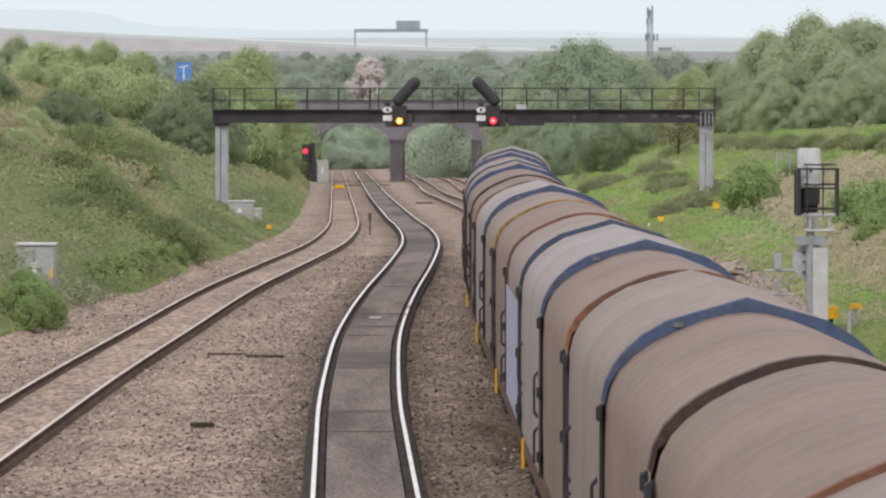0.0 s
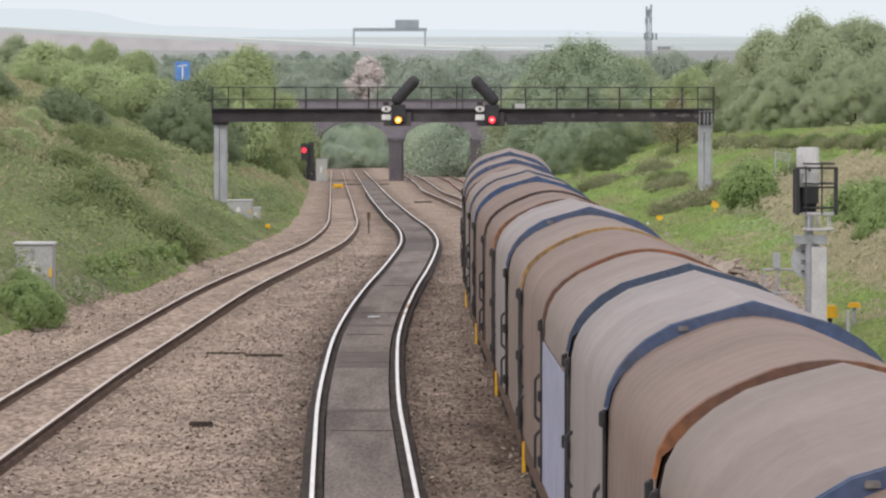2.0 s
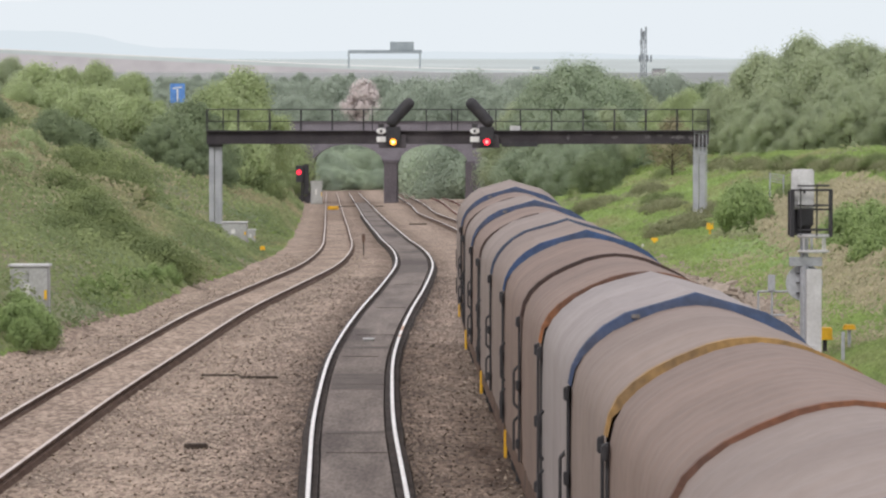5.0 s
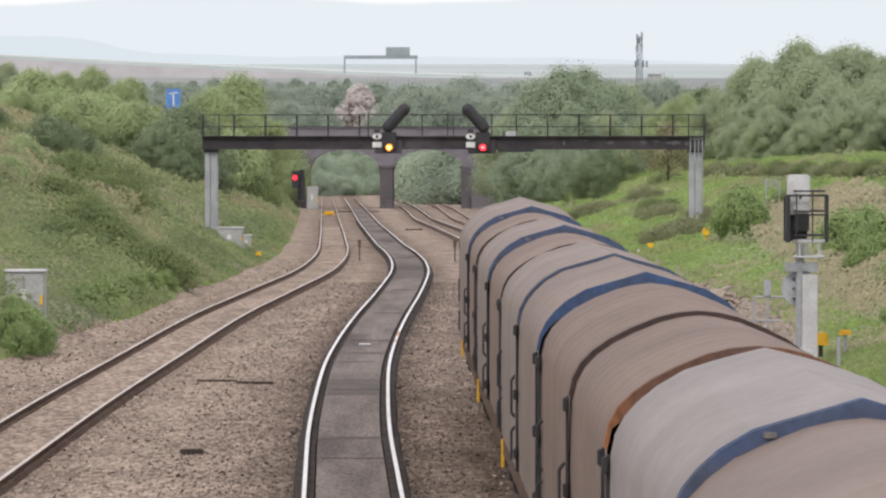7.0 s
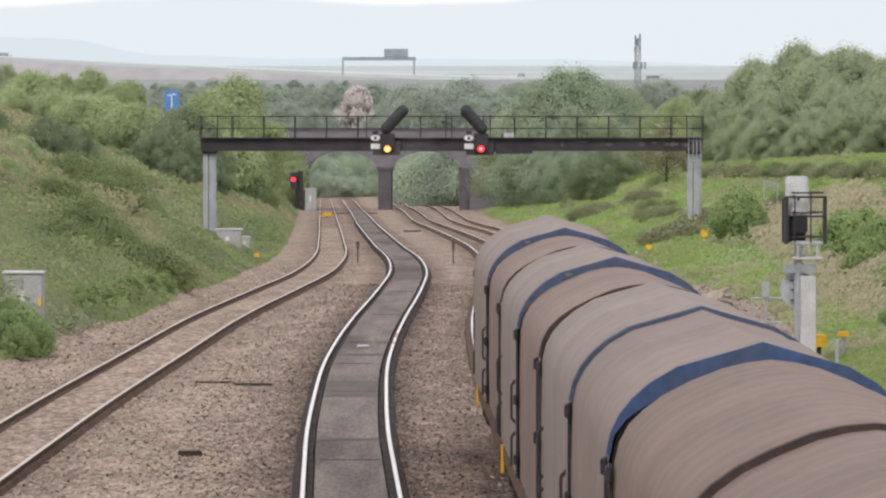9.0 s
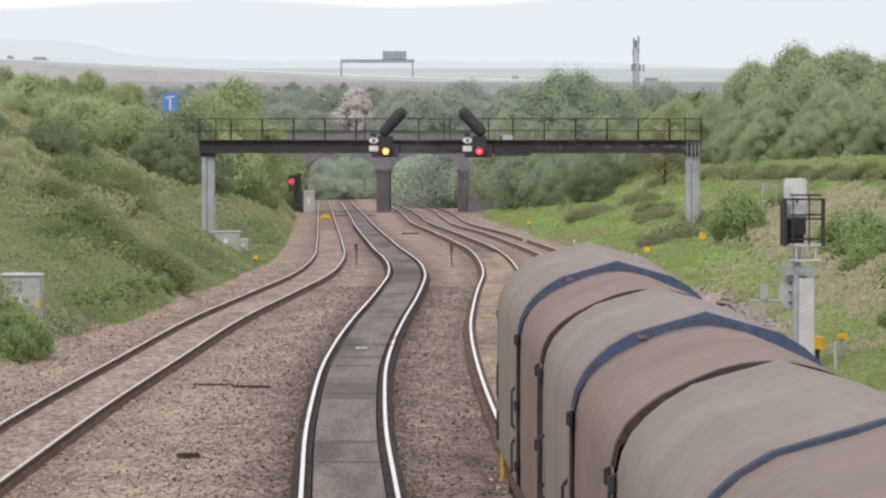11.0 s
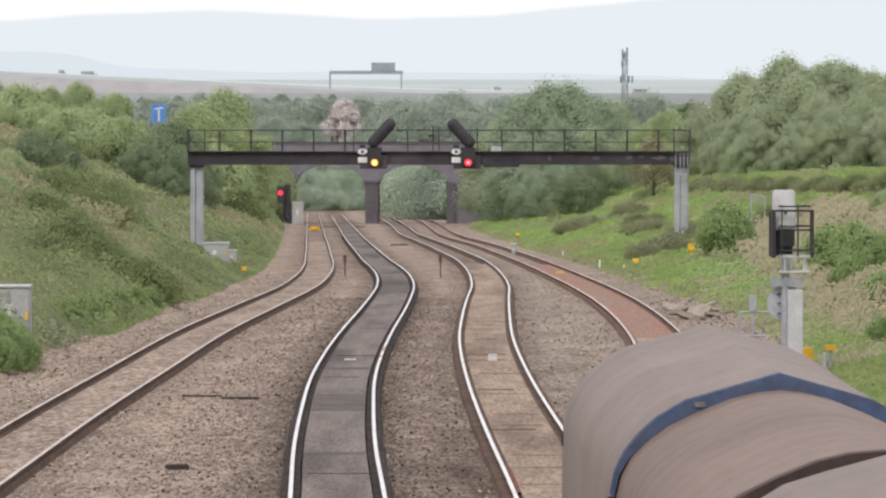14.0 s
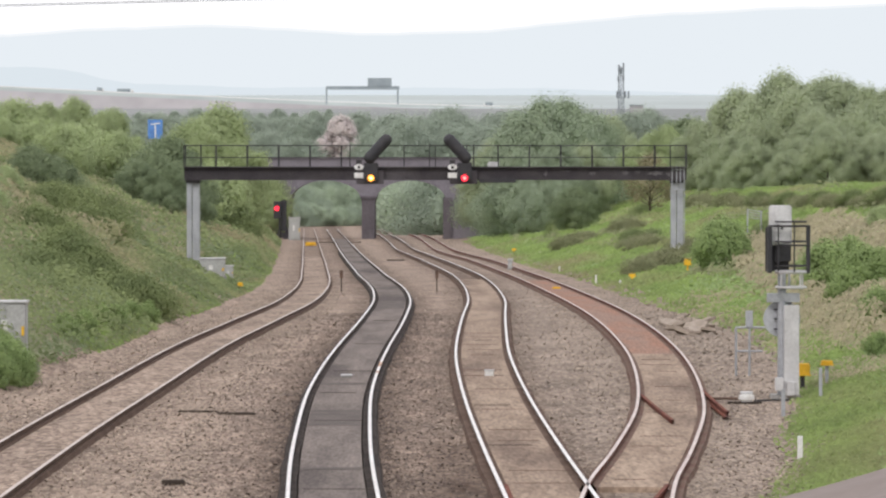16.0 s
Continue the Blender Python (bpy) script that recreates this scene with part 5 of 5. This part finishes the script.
def make_mast():
    d = 1500.0
    s = d / FOCAL
    px, pz = (lambda x: (x - 784) * s), (lambda v: EYE - (v - LEVEL) * s)
    M["mast"] = material("mast_steel", (0.20, 0.22, 0.235), (0.17, 0.19, 0.20), 0.7, 0.0, 0.2, 2, grain=0.04)
    g = thing("radio_mast", pose(0, d, 0), "grey lattice radio mast with antenna panels", "mast")
    zt, zb = pz(122), pz(215)
    w = 5.5 * s
    x = px(1099)
    for sx in (-1, 1):
        part("leg", rods(((x + sx * w, 0, zb), (x + sx * w * 0.75, 0, zt), 0.16), sides=6), M["mast"], g)
        part("leg", rods(((x + sx * w * 0.3, 2, zb), (x + sx * w * 0.3, 2, zt), 0.14), sides=6), M["mast"], g)
    n = 11
    for i in range(n):
        z0, z1 = zb + (zt - zb) * i / n, zb + (zt - zb) * (i + 1) / n
        part("brace", rods(((x - w, 0, z0), (x + w, 0, z1), 0.08), ((x + w, 0, z0), (x - w, 0, z1), 0.08), ((x - w, 0, z1), (x + w, 0, z1), 0.07), sides=5), M["mast"], g)
    for dx, v, hh in ((-7, 168, 12), (-2, 165, 12), (7, 168, 12), (13, 168, 12), (-5, 140, 10), (4, 138, 10), (-4, 122, 14), (4, 120, 16), (0, 126, 14)):
        part("antenna", boxes((x + dx * s, -0.5, pz(v), 3 * s, 0.4, hh * s), bevel=0.05), M["mast"], g)
    b = thing("distant_building", pose(px(1126), d, pz(215)), "low grey-brown flat-roofed building far away", "building")
    part("wall", boxes((0, 0, 14 * s, 22 * s, 8, 28 * s), bevel=0.05), M["bankfar"], b)
    part("roof", boxes((0, 0, 28.5 * s, 24 * s, 9, 1.4 * s)), M["farmetal"], b)


make_mast()


def make_road_sign():
    d = 800.0
    s = d / FOCAL
    X, _, z = sight(275, 229, d)
    g = thing("road_sign", pose(X, d, z), "blue motorway direction sign with white route lines", "road sign")
    w, h = 26 * s, 34 * s
    part("panel", boxes((0, 0, 0, w, 0.12, h), bevel=0.03), M["blue"], g)
    part("route_line", boxes((0, -0.08, -0.1 * h, 0.09 * w, 0.03, 0.66 * h), (-0.16 * w, -0.08, 0.26 * h, 0.3 * w, 0.03, 0.06 * h), (0.16 * w, -0.08, 0.3 * h, 0.3 * w, 0.03, 0.06 * h)), M["white"], g)
    for x in (-0.3 * w, 0.3 * w):
        part("post", rods(((x, 0.15, float(ground_z(X, d)) - z - 0.3), (x, 0.15, 0), 0.1)), M["galv"], g)


make_road_sign()


def make_lorry(label, colour, size=1.0):
    v = new("lorry")
    tagged(v, label, "lorry", "motorway traffic")
    part("cab", boxes((4.6 * size, 0, 1.2, 1.8 * size, 2.0, 1.5), bevel=0.2), M["white"], v)
    part("trailer", boxes((-1.0 * size, 0, 1.55, 8.6 * size, 2.2, 1.9), bevel=0.08), colour, v)
    for x in (-4.2, -3.0, 2.4, 4.8):
        part("wheel", rods(((x * size, -1.1, 0.4), (x * size, 1.1, 0.4), 0.4), sides=14), M["black"], v)
    return v


TRAFFIC = [(make_lorry("distant white and grey articulated lorry on the motorway", M["farmetal"], 0.9), 222, 16.0, 35.0),
           (make_lorry("distant pale box lorry on the motorway", M["farmetal"], 0.35), 178, 16.0, 37.0),
           (make_lorry("distant white van on the motorway", M["farmetal"], 0.5), 864, 16.0, -4.0)]


def make_cabinet(x, v, w, h, label, deep=0.6, mat="greybox", d=None):
    m, s = stand(x, v) if d is None else (place((x - 784) * d / FOCAL, d), d / FOCAL)
    w, h = w * s, h * s
    c = thing("equipment_cabinet", m, label, "equipment cabinet")
    part("body", boxes((0, 0, h / 2 - 0.15, w, deep, h + 0.3), bevel=0.015), M[mat], c)
    part("lid", boxes((0, 0, h + 0.03, w + 0.08, deep + 0.1, 0.06), bevel=0.012), M["lightgrey"], c)
    for sx in (-0.25, 0.25):
        part("door", boxes((sx * w, -deep / 2 - 0.015, h / 2, w * 0.46, 0.03, h * 0.9), bevel=0.006), M[mat], c)
    part("label_plate", boxes((-0.05 * w, -deep / 2 - 0.04, h * 0.55, w * 0.16, 0.012, h * 0.24)), M["white"], c)
    part("warning_plate", boxes((0.43 * w, -deep / 2 - 0.04, h * 0.45, w * 0.07, 0.012, h * 0.18)), M["yellow"], c)
    part("plinth", boxes((0, 0, -0.05, w + 0.1, deep + 0.1, 0.24)), M["concrete"], c)


make_cabinet(13, 628, 68, 90, "weathered grey lineside equipment cabinet half hidden by brambles")
make_cabinet(376, 492, 44, 33, "pale grey lineside cabinet beside the gantry column")
make_cabinet(405, 494, 15, 22, "small pale grey box against the lineside cabinet", 0.4)
make_cabinet(521, 408, 20, 40, "grey relay cabinet beside the far arch", d=436.0)
make_cabinet(903, 478, 8, 18, "small grey trackside box on the ballast", 0.25)


def make_marker(x, v, w, h, leg, label, stem="black", name="marker_box"):
    """A small coloured box on a short stem. w, h, leg in sight-line units."""
    m, s = stand(x, v)
    c = thing(name, m, label, "trackside marker")
    part("stem", boxes((0, 0, leg * s / 2 - 0.1, max(0.05, w * s * 0.3), 0.06, leg * s + 0.2)), M[stem], c)
    part("box", boxes((0, 0, leg * s + h * s / 2, w * s, w * s * 0.7, h * s), bevel=w * s * 0.08), M["yellow"], c)
    part("lip", boxes((0, 0, leg * s + 0.02, w * s * 1.12, w * s * 0.8, 0.03)), M["yellow"], c)


make_marker(1421, 692, 25, 22, 26, "bright yellow trackside box on a black stem")
make_marker(1464, 690, 20, 9, 42, "small yellow tray on a thin stem", "galv")
make_marker(1119, 502, 12, 9, 8, "small yellow marker box on a black foot")
make_marker(1217, 487, 12, 11, 17, "yellow marker plate on a yellow post", "yellow")
make_marker(425, 511, 9, 7, 4, "small yellow marker beside the ballast")
make_marker(910, 449, 8, 5, 4, "small yellow marker at the grass edge")
make_marker(985, 515, 14, 5, 2, "flat yellow marker between the rails")
make_marker(550, 436, 19, 6, 1, "low yellow warning ramp between the rails")


def make_stake(x, v, w, h, mat, label, cap=None, name="marker_post"):
    m, s = stand(x, v)
    c = thing(name, m, label, "marker post")
    part("shaft", boxes((0, 0, h * s / 2 - 0.15, w * s, w * s * 0.6, h * s + 0.3), bevel=w * s * 0.1), M[mat], c)
    if cap:
        part("head", boxes((0, -0.01, h * s * 0.82, w * s * 2.6, w * s * 1.6, h * s * 0.36), bevel=w * s * 0.3), M[cap], c)


make_stake(604, 517, 2.2, 38, "timber", "brown wooden stake with a rusty head", "railside")
make_stake(773, 518, 2.2, 38, "timber", "brown wooden stake with a rusty head", "railside")
make_stake(1417, 816, 9, 42, "white", "white concrete marker post leaning in the grass")
make_stake(1055, 503, 3, 16, "white", "short white marker post on the ballast edge")
make_stake(1098, 510, 3, 14, "white", "short white marker post on the ballast edge")
make_stake(990, 482, 3, 10, "white", "short white marker post on the ballast edge")
make_stake(1387, 738, 7, 48, "galv", "galvanised steel stub post beside the signal")
make_stake(1453, 710, 6, 58, "galv", "slim grey steel post in the grass")
make_stake(64, 660, 11, 16, "concrete", "small grey concrete block beside the brambles")
make_stake(600, 395, 5, 14, "white", "white post beyond the arch bridge")


def make_track_block(x, v, w, h, mat, label):
    m, s = stand(x, v)
    c = thing("track_box", m @ pose(0, 0, 0.06), label, "track equipment")
    part("case", boxes((0, 0, h * s / 2, w * s, w * s, h * s), bevel=0.02), M[mat], c)
    part("lid", boxes((0, 0, h * s + 0.015, w * s * 1.06, w * s * 1.06, 0.03), bevel=0.006), M["lightgrey"], c)
    part("cable", rods(((w * s / 2, 0.05, 0.04), (w * s / 2 + 0.35, 0.15, 0.02), 0.02), sides=6), M["black"], c)


make_track_block(866, 673, 16, 11, "white", "pale square box between the rails")
make_track_block(613, 678, 19, 8, "concrete", "grey flat box between the polished rails")


def make_point_machine():
    m, s = stand(1322, 716)
    c = thing("point_machine", m, "white-lidded point motor on black bearers with cable", "point machine")
    part("bearer", boxes((-0.05, 0, 0.02, 0.8, 0.25, 0.06), bevel=0.02), M["timber"], c)
    part("case", boxes((0, 0, 0.15, 0.34, 0.4, 0.2), bevel=0.05), M["white"], c)
    part("lid", boxes((0, 0, 0.26, 0.3, 0.34, 0.04), bevel=0.015), M["lightgrey"], c)
    part("rod", rods(((-0.2, 0, 0.12), (-0.95, 0.1, 0.12), 0.03), sides=8), M["railside"], c)
    part("cable", rods(((0.2, 0.1, 0.06), (0.7, 0.6, 0.05), 0.025), ((0.7, 0.6, 0.05), (1.1, 0.8, 0.04), 0.025), sides=6), M["black"], c)


make_point_machine()


def make_frame_fence():
    d = 103.0
    s = d / FOCAL
    px, pz = (lambda x: (x - 784) * s), (lambda v: EYE - (v - LEVEL) * s)
    zf = float(ground_z(px(1325), d)) - 0.1
    f = thing("handrail_frame", pose(0, d, 0), "galvanised handrail frame with a small grey plate", "handrail")
    part("upright", rods(((px(1303), 0, zf), (px(1303), 0, pz(579)), 0.03)), M["galv"], f)
    part("upright", rods(((px(1327), 0, zf), (px(1327), 0, pz(570)), 0.03)), M["galv"], f)
    part("rail", rods(((px(1303), 0, pz(580)), (px(1356), 0, pz(580)), 0.028)), M["galv"], f)
    part("rail", rods(((px(1303), 0, pz(622)), (px(1350), 0, pz(622)), 0.026)), M["galv"], f)
    part("plate", boxes((px(1326), -0.04, pz(564), 13 * s, 0.05, 28 * s), bevel=0.01), M["galv"], f)


make_frame_fence()


def make_gate():
    d = 205.0
    s = d / FOCAL
    px, pz = (lambda x: (x - 784) * s), (lambda v: EYE - (v - LEVEL) * s)
    f = thing("field_gate", pose(0, d, 0), "small pale metal field gate on the bank", "gate")
    for x, v in ((1323, 370), (1347, 374)):
        part("post", rods(((px(x), 0, float(ground_z(px(x), d)) - 0.2), (px(x), 0, pz(v)), 0.04)), M["galv"], f)
    for k in range(4):
        part("bar", rods(((px(1323), 0, pz(371 + 4.5 * k)), (px(1347), 0, pz(375 + 4.5 * k)), 0.018)), M["galv"], f)


make_gate()


def make_timber(x, v, length, wide, turn, label, high=0.13):
    m, s = stand(x, v)
    t = boxes((0, 0, high / 2 - 0.035, length, wide, high), bevel=0.012)
    ob = part("loose_sleeper", t, M["timber"])
    ob.matrix_world = m @ pose(0, 0, 0, 0, 0, turn)
    tagged(ob, label, "sleeper")


make_timber(306, 860, 0.42, 0.18, 4, "dark broken sleeper end half sunk in ballast")
make_timber(418, 735, 0.85, 0.12, -4, "dark sleeper end lying in the ballast", 0.09)
make_timber(350, 731, 0.9, 0.035, -6, "thin dark batten lying in the ballast", 0.08)
make_timber(588, 430, 6.0, 0.3, 2, "dark timber crossing board across the rails")
make_timber(650, 416, 4.0, 0.25, 6, "dark timber crossing board near the bridge pier")
make_timber(560, 411, 5.0, 0.3, 2, "dark timber crossing board under the bridge")
make_timber(700, 462, 1.2, 0.5, 10, "dark timber heap between the tracks")


def far_signal():
    d = 440.0
    s = d / FOCAL
    px, pz = (lambda x: (x - 784) * s), (lambda v: EYE - (v - LEVEL) * s)
    zf = float(ground_z(px(493), d)) - 0.2
    g = thing("colour_light_signal", pose(0, d, 0), "far black signal post showing a red light", "railway signal")
    part("post", rods(((px(495), 0, zf), (px(495), 0, pz(372)), 0.12), sides=10), M["black"], g)
    head = part("signal_head", boxes((px(491), -0.1, pz(372), 0.85, 0.3, 1.9), bevel=0.05), M["black"], g)
    bm = bmesh.new()
    bmesh.ops.create_cone(bm, cap_ends=True, segments=20, radius1=0.26, radius2=0.26, depth=0.05, matrix=Matrix.Translation((px(490), -0.28, pz(369))) @ Matrix.Rotation(radians(90), 4, "X"))
    part("lens", bm, M["red_lamp"], head, "lit red lens")
    part("case", boxes((px(502), 0.4, pz(382), 0.6, 0.4, 3.4), bevel=0.03), M["black"], g)


far_signal()


def stones(name, label, mat, n, d0, d1, size, where):
    """Loose stones, each a squashed octahedron, lying on the ballast."""
    d = d0 * (d1 / d0) ** rng.random(n)
    t = rng.random(n)
    x = where(d, t)
    near_rail = np.zeros(n, bool)
    for k in "ABCD":
        near_rail |= np.abs(x - TRACK[k](d)) < 0.9
        if name == "loose_ballast" and k in "BC":
            near_rail |= (np.abs(x - TRACK[k](d)) < 2.3) & (rng.random(n) < (0.85 if k == "B" else 0.6))
    if name == "loose_ballast":
        near_rail |= np.exp(-((x - 0.25) / 0.9) ** 2 - ((d - 72) / 11) ** 2) > 0.35 + 0.4 * rng.random(n)
    x, d = x[~near_rail], d[~near_rail]
    n = len(x)
    c = np.stack((x, d, ground_z(x, d) + 0.015), -1)
    r = size * (0.5 + rng.random((n, 1)) ** 2)
    a = rng.random(n) * 6.28
    ux = np.stack((np.cos(a), np.sin(a), 0.3 * rng.normal(size=n)), -1) * r
    uy = np.stack((-np.sin(a), np.cos(a), 0.3 * rng.normal(size=n)), -1) * r * 0.7
    uz = np.stack((0.2 * rng.normal(size=n), 0.2 * rng.normal(size=n), np.ones(n)), -1) * r * 0.35
    v = np.stack((c + ux, c + uy, c - ux, c - uy, c + uz, c - uz), 1).reshape(-1, 3)
    f = np.array([(0, 1, 4), (1, 2, 4), (2, 3, 4), (3, 0, 4)])
    idx = (np.arange(n)[:, None, None] * 6 + f[None]).reshape(-1)
    me = bpy.data.meshes.new(name)
    me.vertices.add(6 * n)
    me.vertices.foreach_set("co", v.astype(np.float32).ravel())
    me.loops.add(len(idx))
    me.loops.foreach_set("vertex_index", idx.astype(np.int32))
    me.polygons.add(len(idx) // 3)
    me.polygons.foreach_set("loop_start", np.arange(0, len(idx), 3, dtype=np.int32))
    me.update(calc_edges=True)
    tagged(link(name, me, mat), label, "stones", kind="stuff")


M["chip"] = material("ballast_chips", (0.385, 0.312, 0.248), (0.305, 0.246, 0.193), 0.95, 0, 0.5, 8, island=0.35)
M["chip_dark"] = material("dark_ballast_chips", (0.15, 0.115, 0.095), (0.115, 0.09, 0.075), 0.95, 0, 0.5, 8, island=0.4)
stones("loose_ballast", "loose tan crushed-stone ballast between the tracks", M["chip"], 95000, 58, 190, 0.036, lambda d, t: FOOT_LEFT(d) + (FOOT_RIGHT(d) - FOOT_LEFT(d)) * t)
stones("oily_ballast", "dark oily ballast beside the polished rails", M["chip_dark"], 26000, 58, 150, 0.03, lambda d, t: TRACK["B"](d) + np.where(t < 0.5, -0.9 - 2.2 * (2 * t) ** 2.2, 0.9 + 2.0 * (2 * t - 1) ** 2.0))
stones("rubble_heap", "heap of pale rubble beside the junction", M["rubble"], 1500, 110, 148, 0.07, lambda d, t: FOOT_RIGHT(d) - 2.3 + 2.2 * t)


def make_slab_pile():
    """Broken pale slabs tipped beside the junction."""
    p = thing("slab_pile", place(8.35, 131), "tipped pile of broken pale concrete slabs", "rubble")
    r = np.random.default_rng(11)
    for i in range(13):
        bm = boxes((0, 0, 0, 0.45 + 0.5 * r.random(), 0.3 + 0.5 * r.random(), 0.07 + 0.06 * r.random()), bevel=0.015)
        ob = part("slab", bm, M["rubble"], p)
        ob.matrix_basis = pose(-0.9 + 1.8 * r.random(), -4 + 8 * r.random(), 0.06 + 0.16 * r.random(), 16 * r.normal(), 14 * r.normal(), 180 * r.random())


make_slab_pile()


def make_cable_line():
    """Overhead cables between two poles beyond both banks."""
    d = 300.0
    ends = [sight(-1150, 42, d), sight(1900, -36, d)]
    for X, _, z in ends:
        zf = float(ground_z(X, d)) - 0.4
        p = thing("cable_pole", pose(X, d, 0), "tall brown wooden pole carrying overhead cables", "utility pole")
        part("pole", rods(((0, 0, zf), (0, 0, z + 0.4), 0.16), sides=10), M["bark"], p)
        part("crossarm", boxes((0, 0, z, 0.14, 1.4, 0.14), bevel=0.02), M["bark"], p)
    for dy in (-0.5, 0.5):
        a, b = (Vector((X, d + dy, z + 0.08 + dy * 0.14)) for X, _, z in ends)
        pts = [a.lerp(b, i / 24) for i in range(25)]
        ob = part("overhead_cable", rods(*[(p, q, 0.022) for p, q in zip(pts[:-1], pts[1:])], sides=5), M["black"])
        tagged(ob, "thin black overhead cable between two poles", "cable", "overhead cables")


make_cable_line()


def motions():
    """The train runs towards the bridge and under it; traffic crosses the plain."""
    for v, x16, t16, speed in TRAFFIC:
        rows = []
        for t in (0.0, 8.0, 16.0):
            x = x16 + speed * (t - t16)
            X, _, z = sight(x, float(MOTORWAY(x)) - 6, 2346)
            rows.append((t, pose(X, 2346, z, 0, 0, 0 if speed > 0 else 180)))
        walk(v, rows)
    for i, w in enumerate(wagons):
        rows = []
        for k in range(0, 33):
            t = k * 0.5
            c = train_tail(t) - WAGON * (i + 0.5)
            a, b = on_track(c - 4.6), on_track(c + 4.6)
            v = b - a
            m = Matrix.Translation((a + b) / 2) @ Euler((math.asin(v.z / v.length), 0, -math.atan2(v.x, v.y))).to_matrix().to_4x4()
            rows.append((t, m))
        walk(w, rows)
        # wheelsets roll without slipping
        for ws in [o for o in w.children_recursive if o.name.startswith("wheelset")]:
            at = ws.location.copy()
            walk(ws, [(k / 15, Matrix.Translation(at) @ Matrix.Rotation(SPEED * k / 15 / 0.46, 4, "X")) for k in range(241)])


motions()
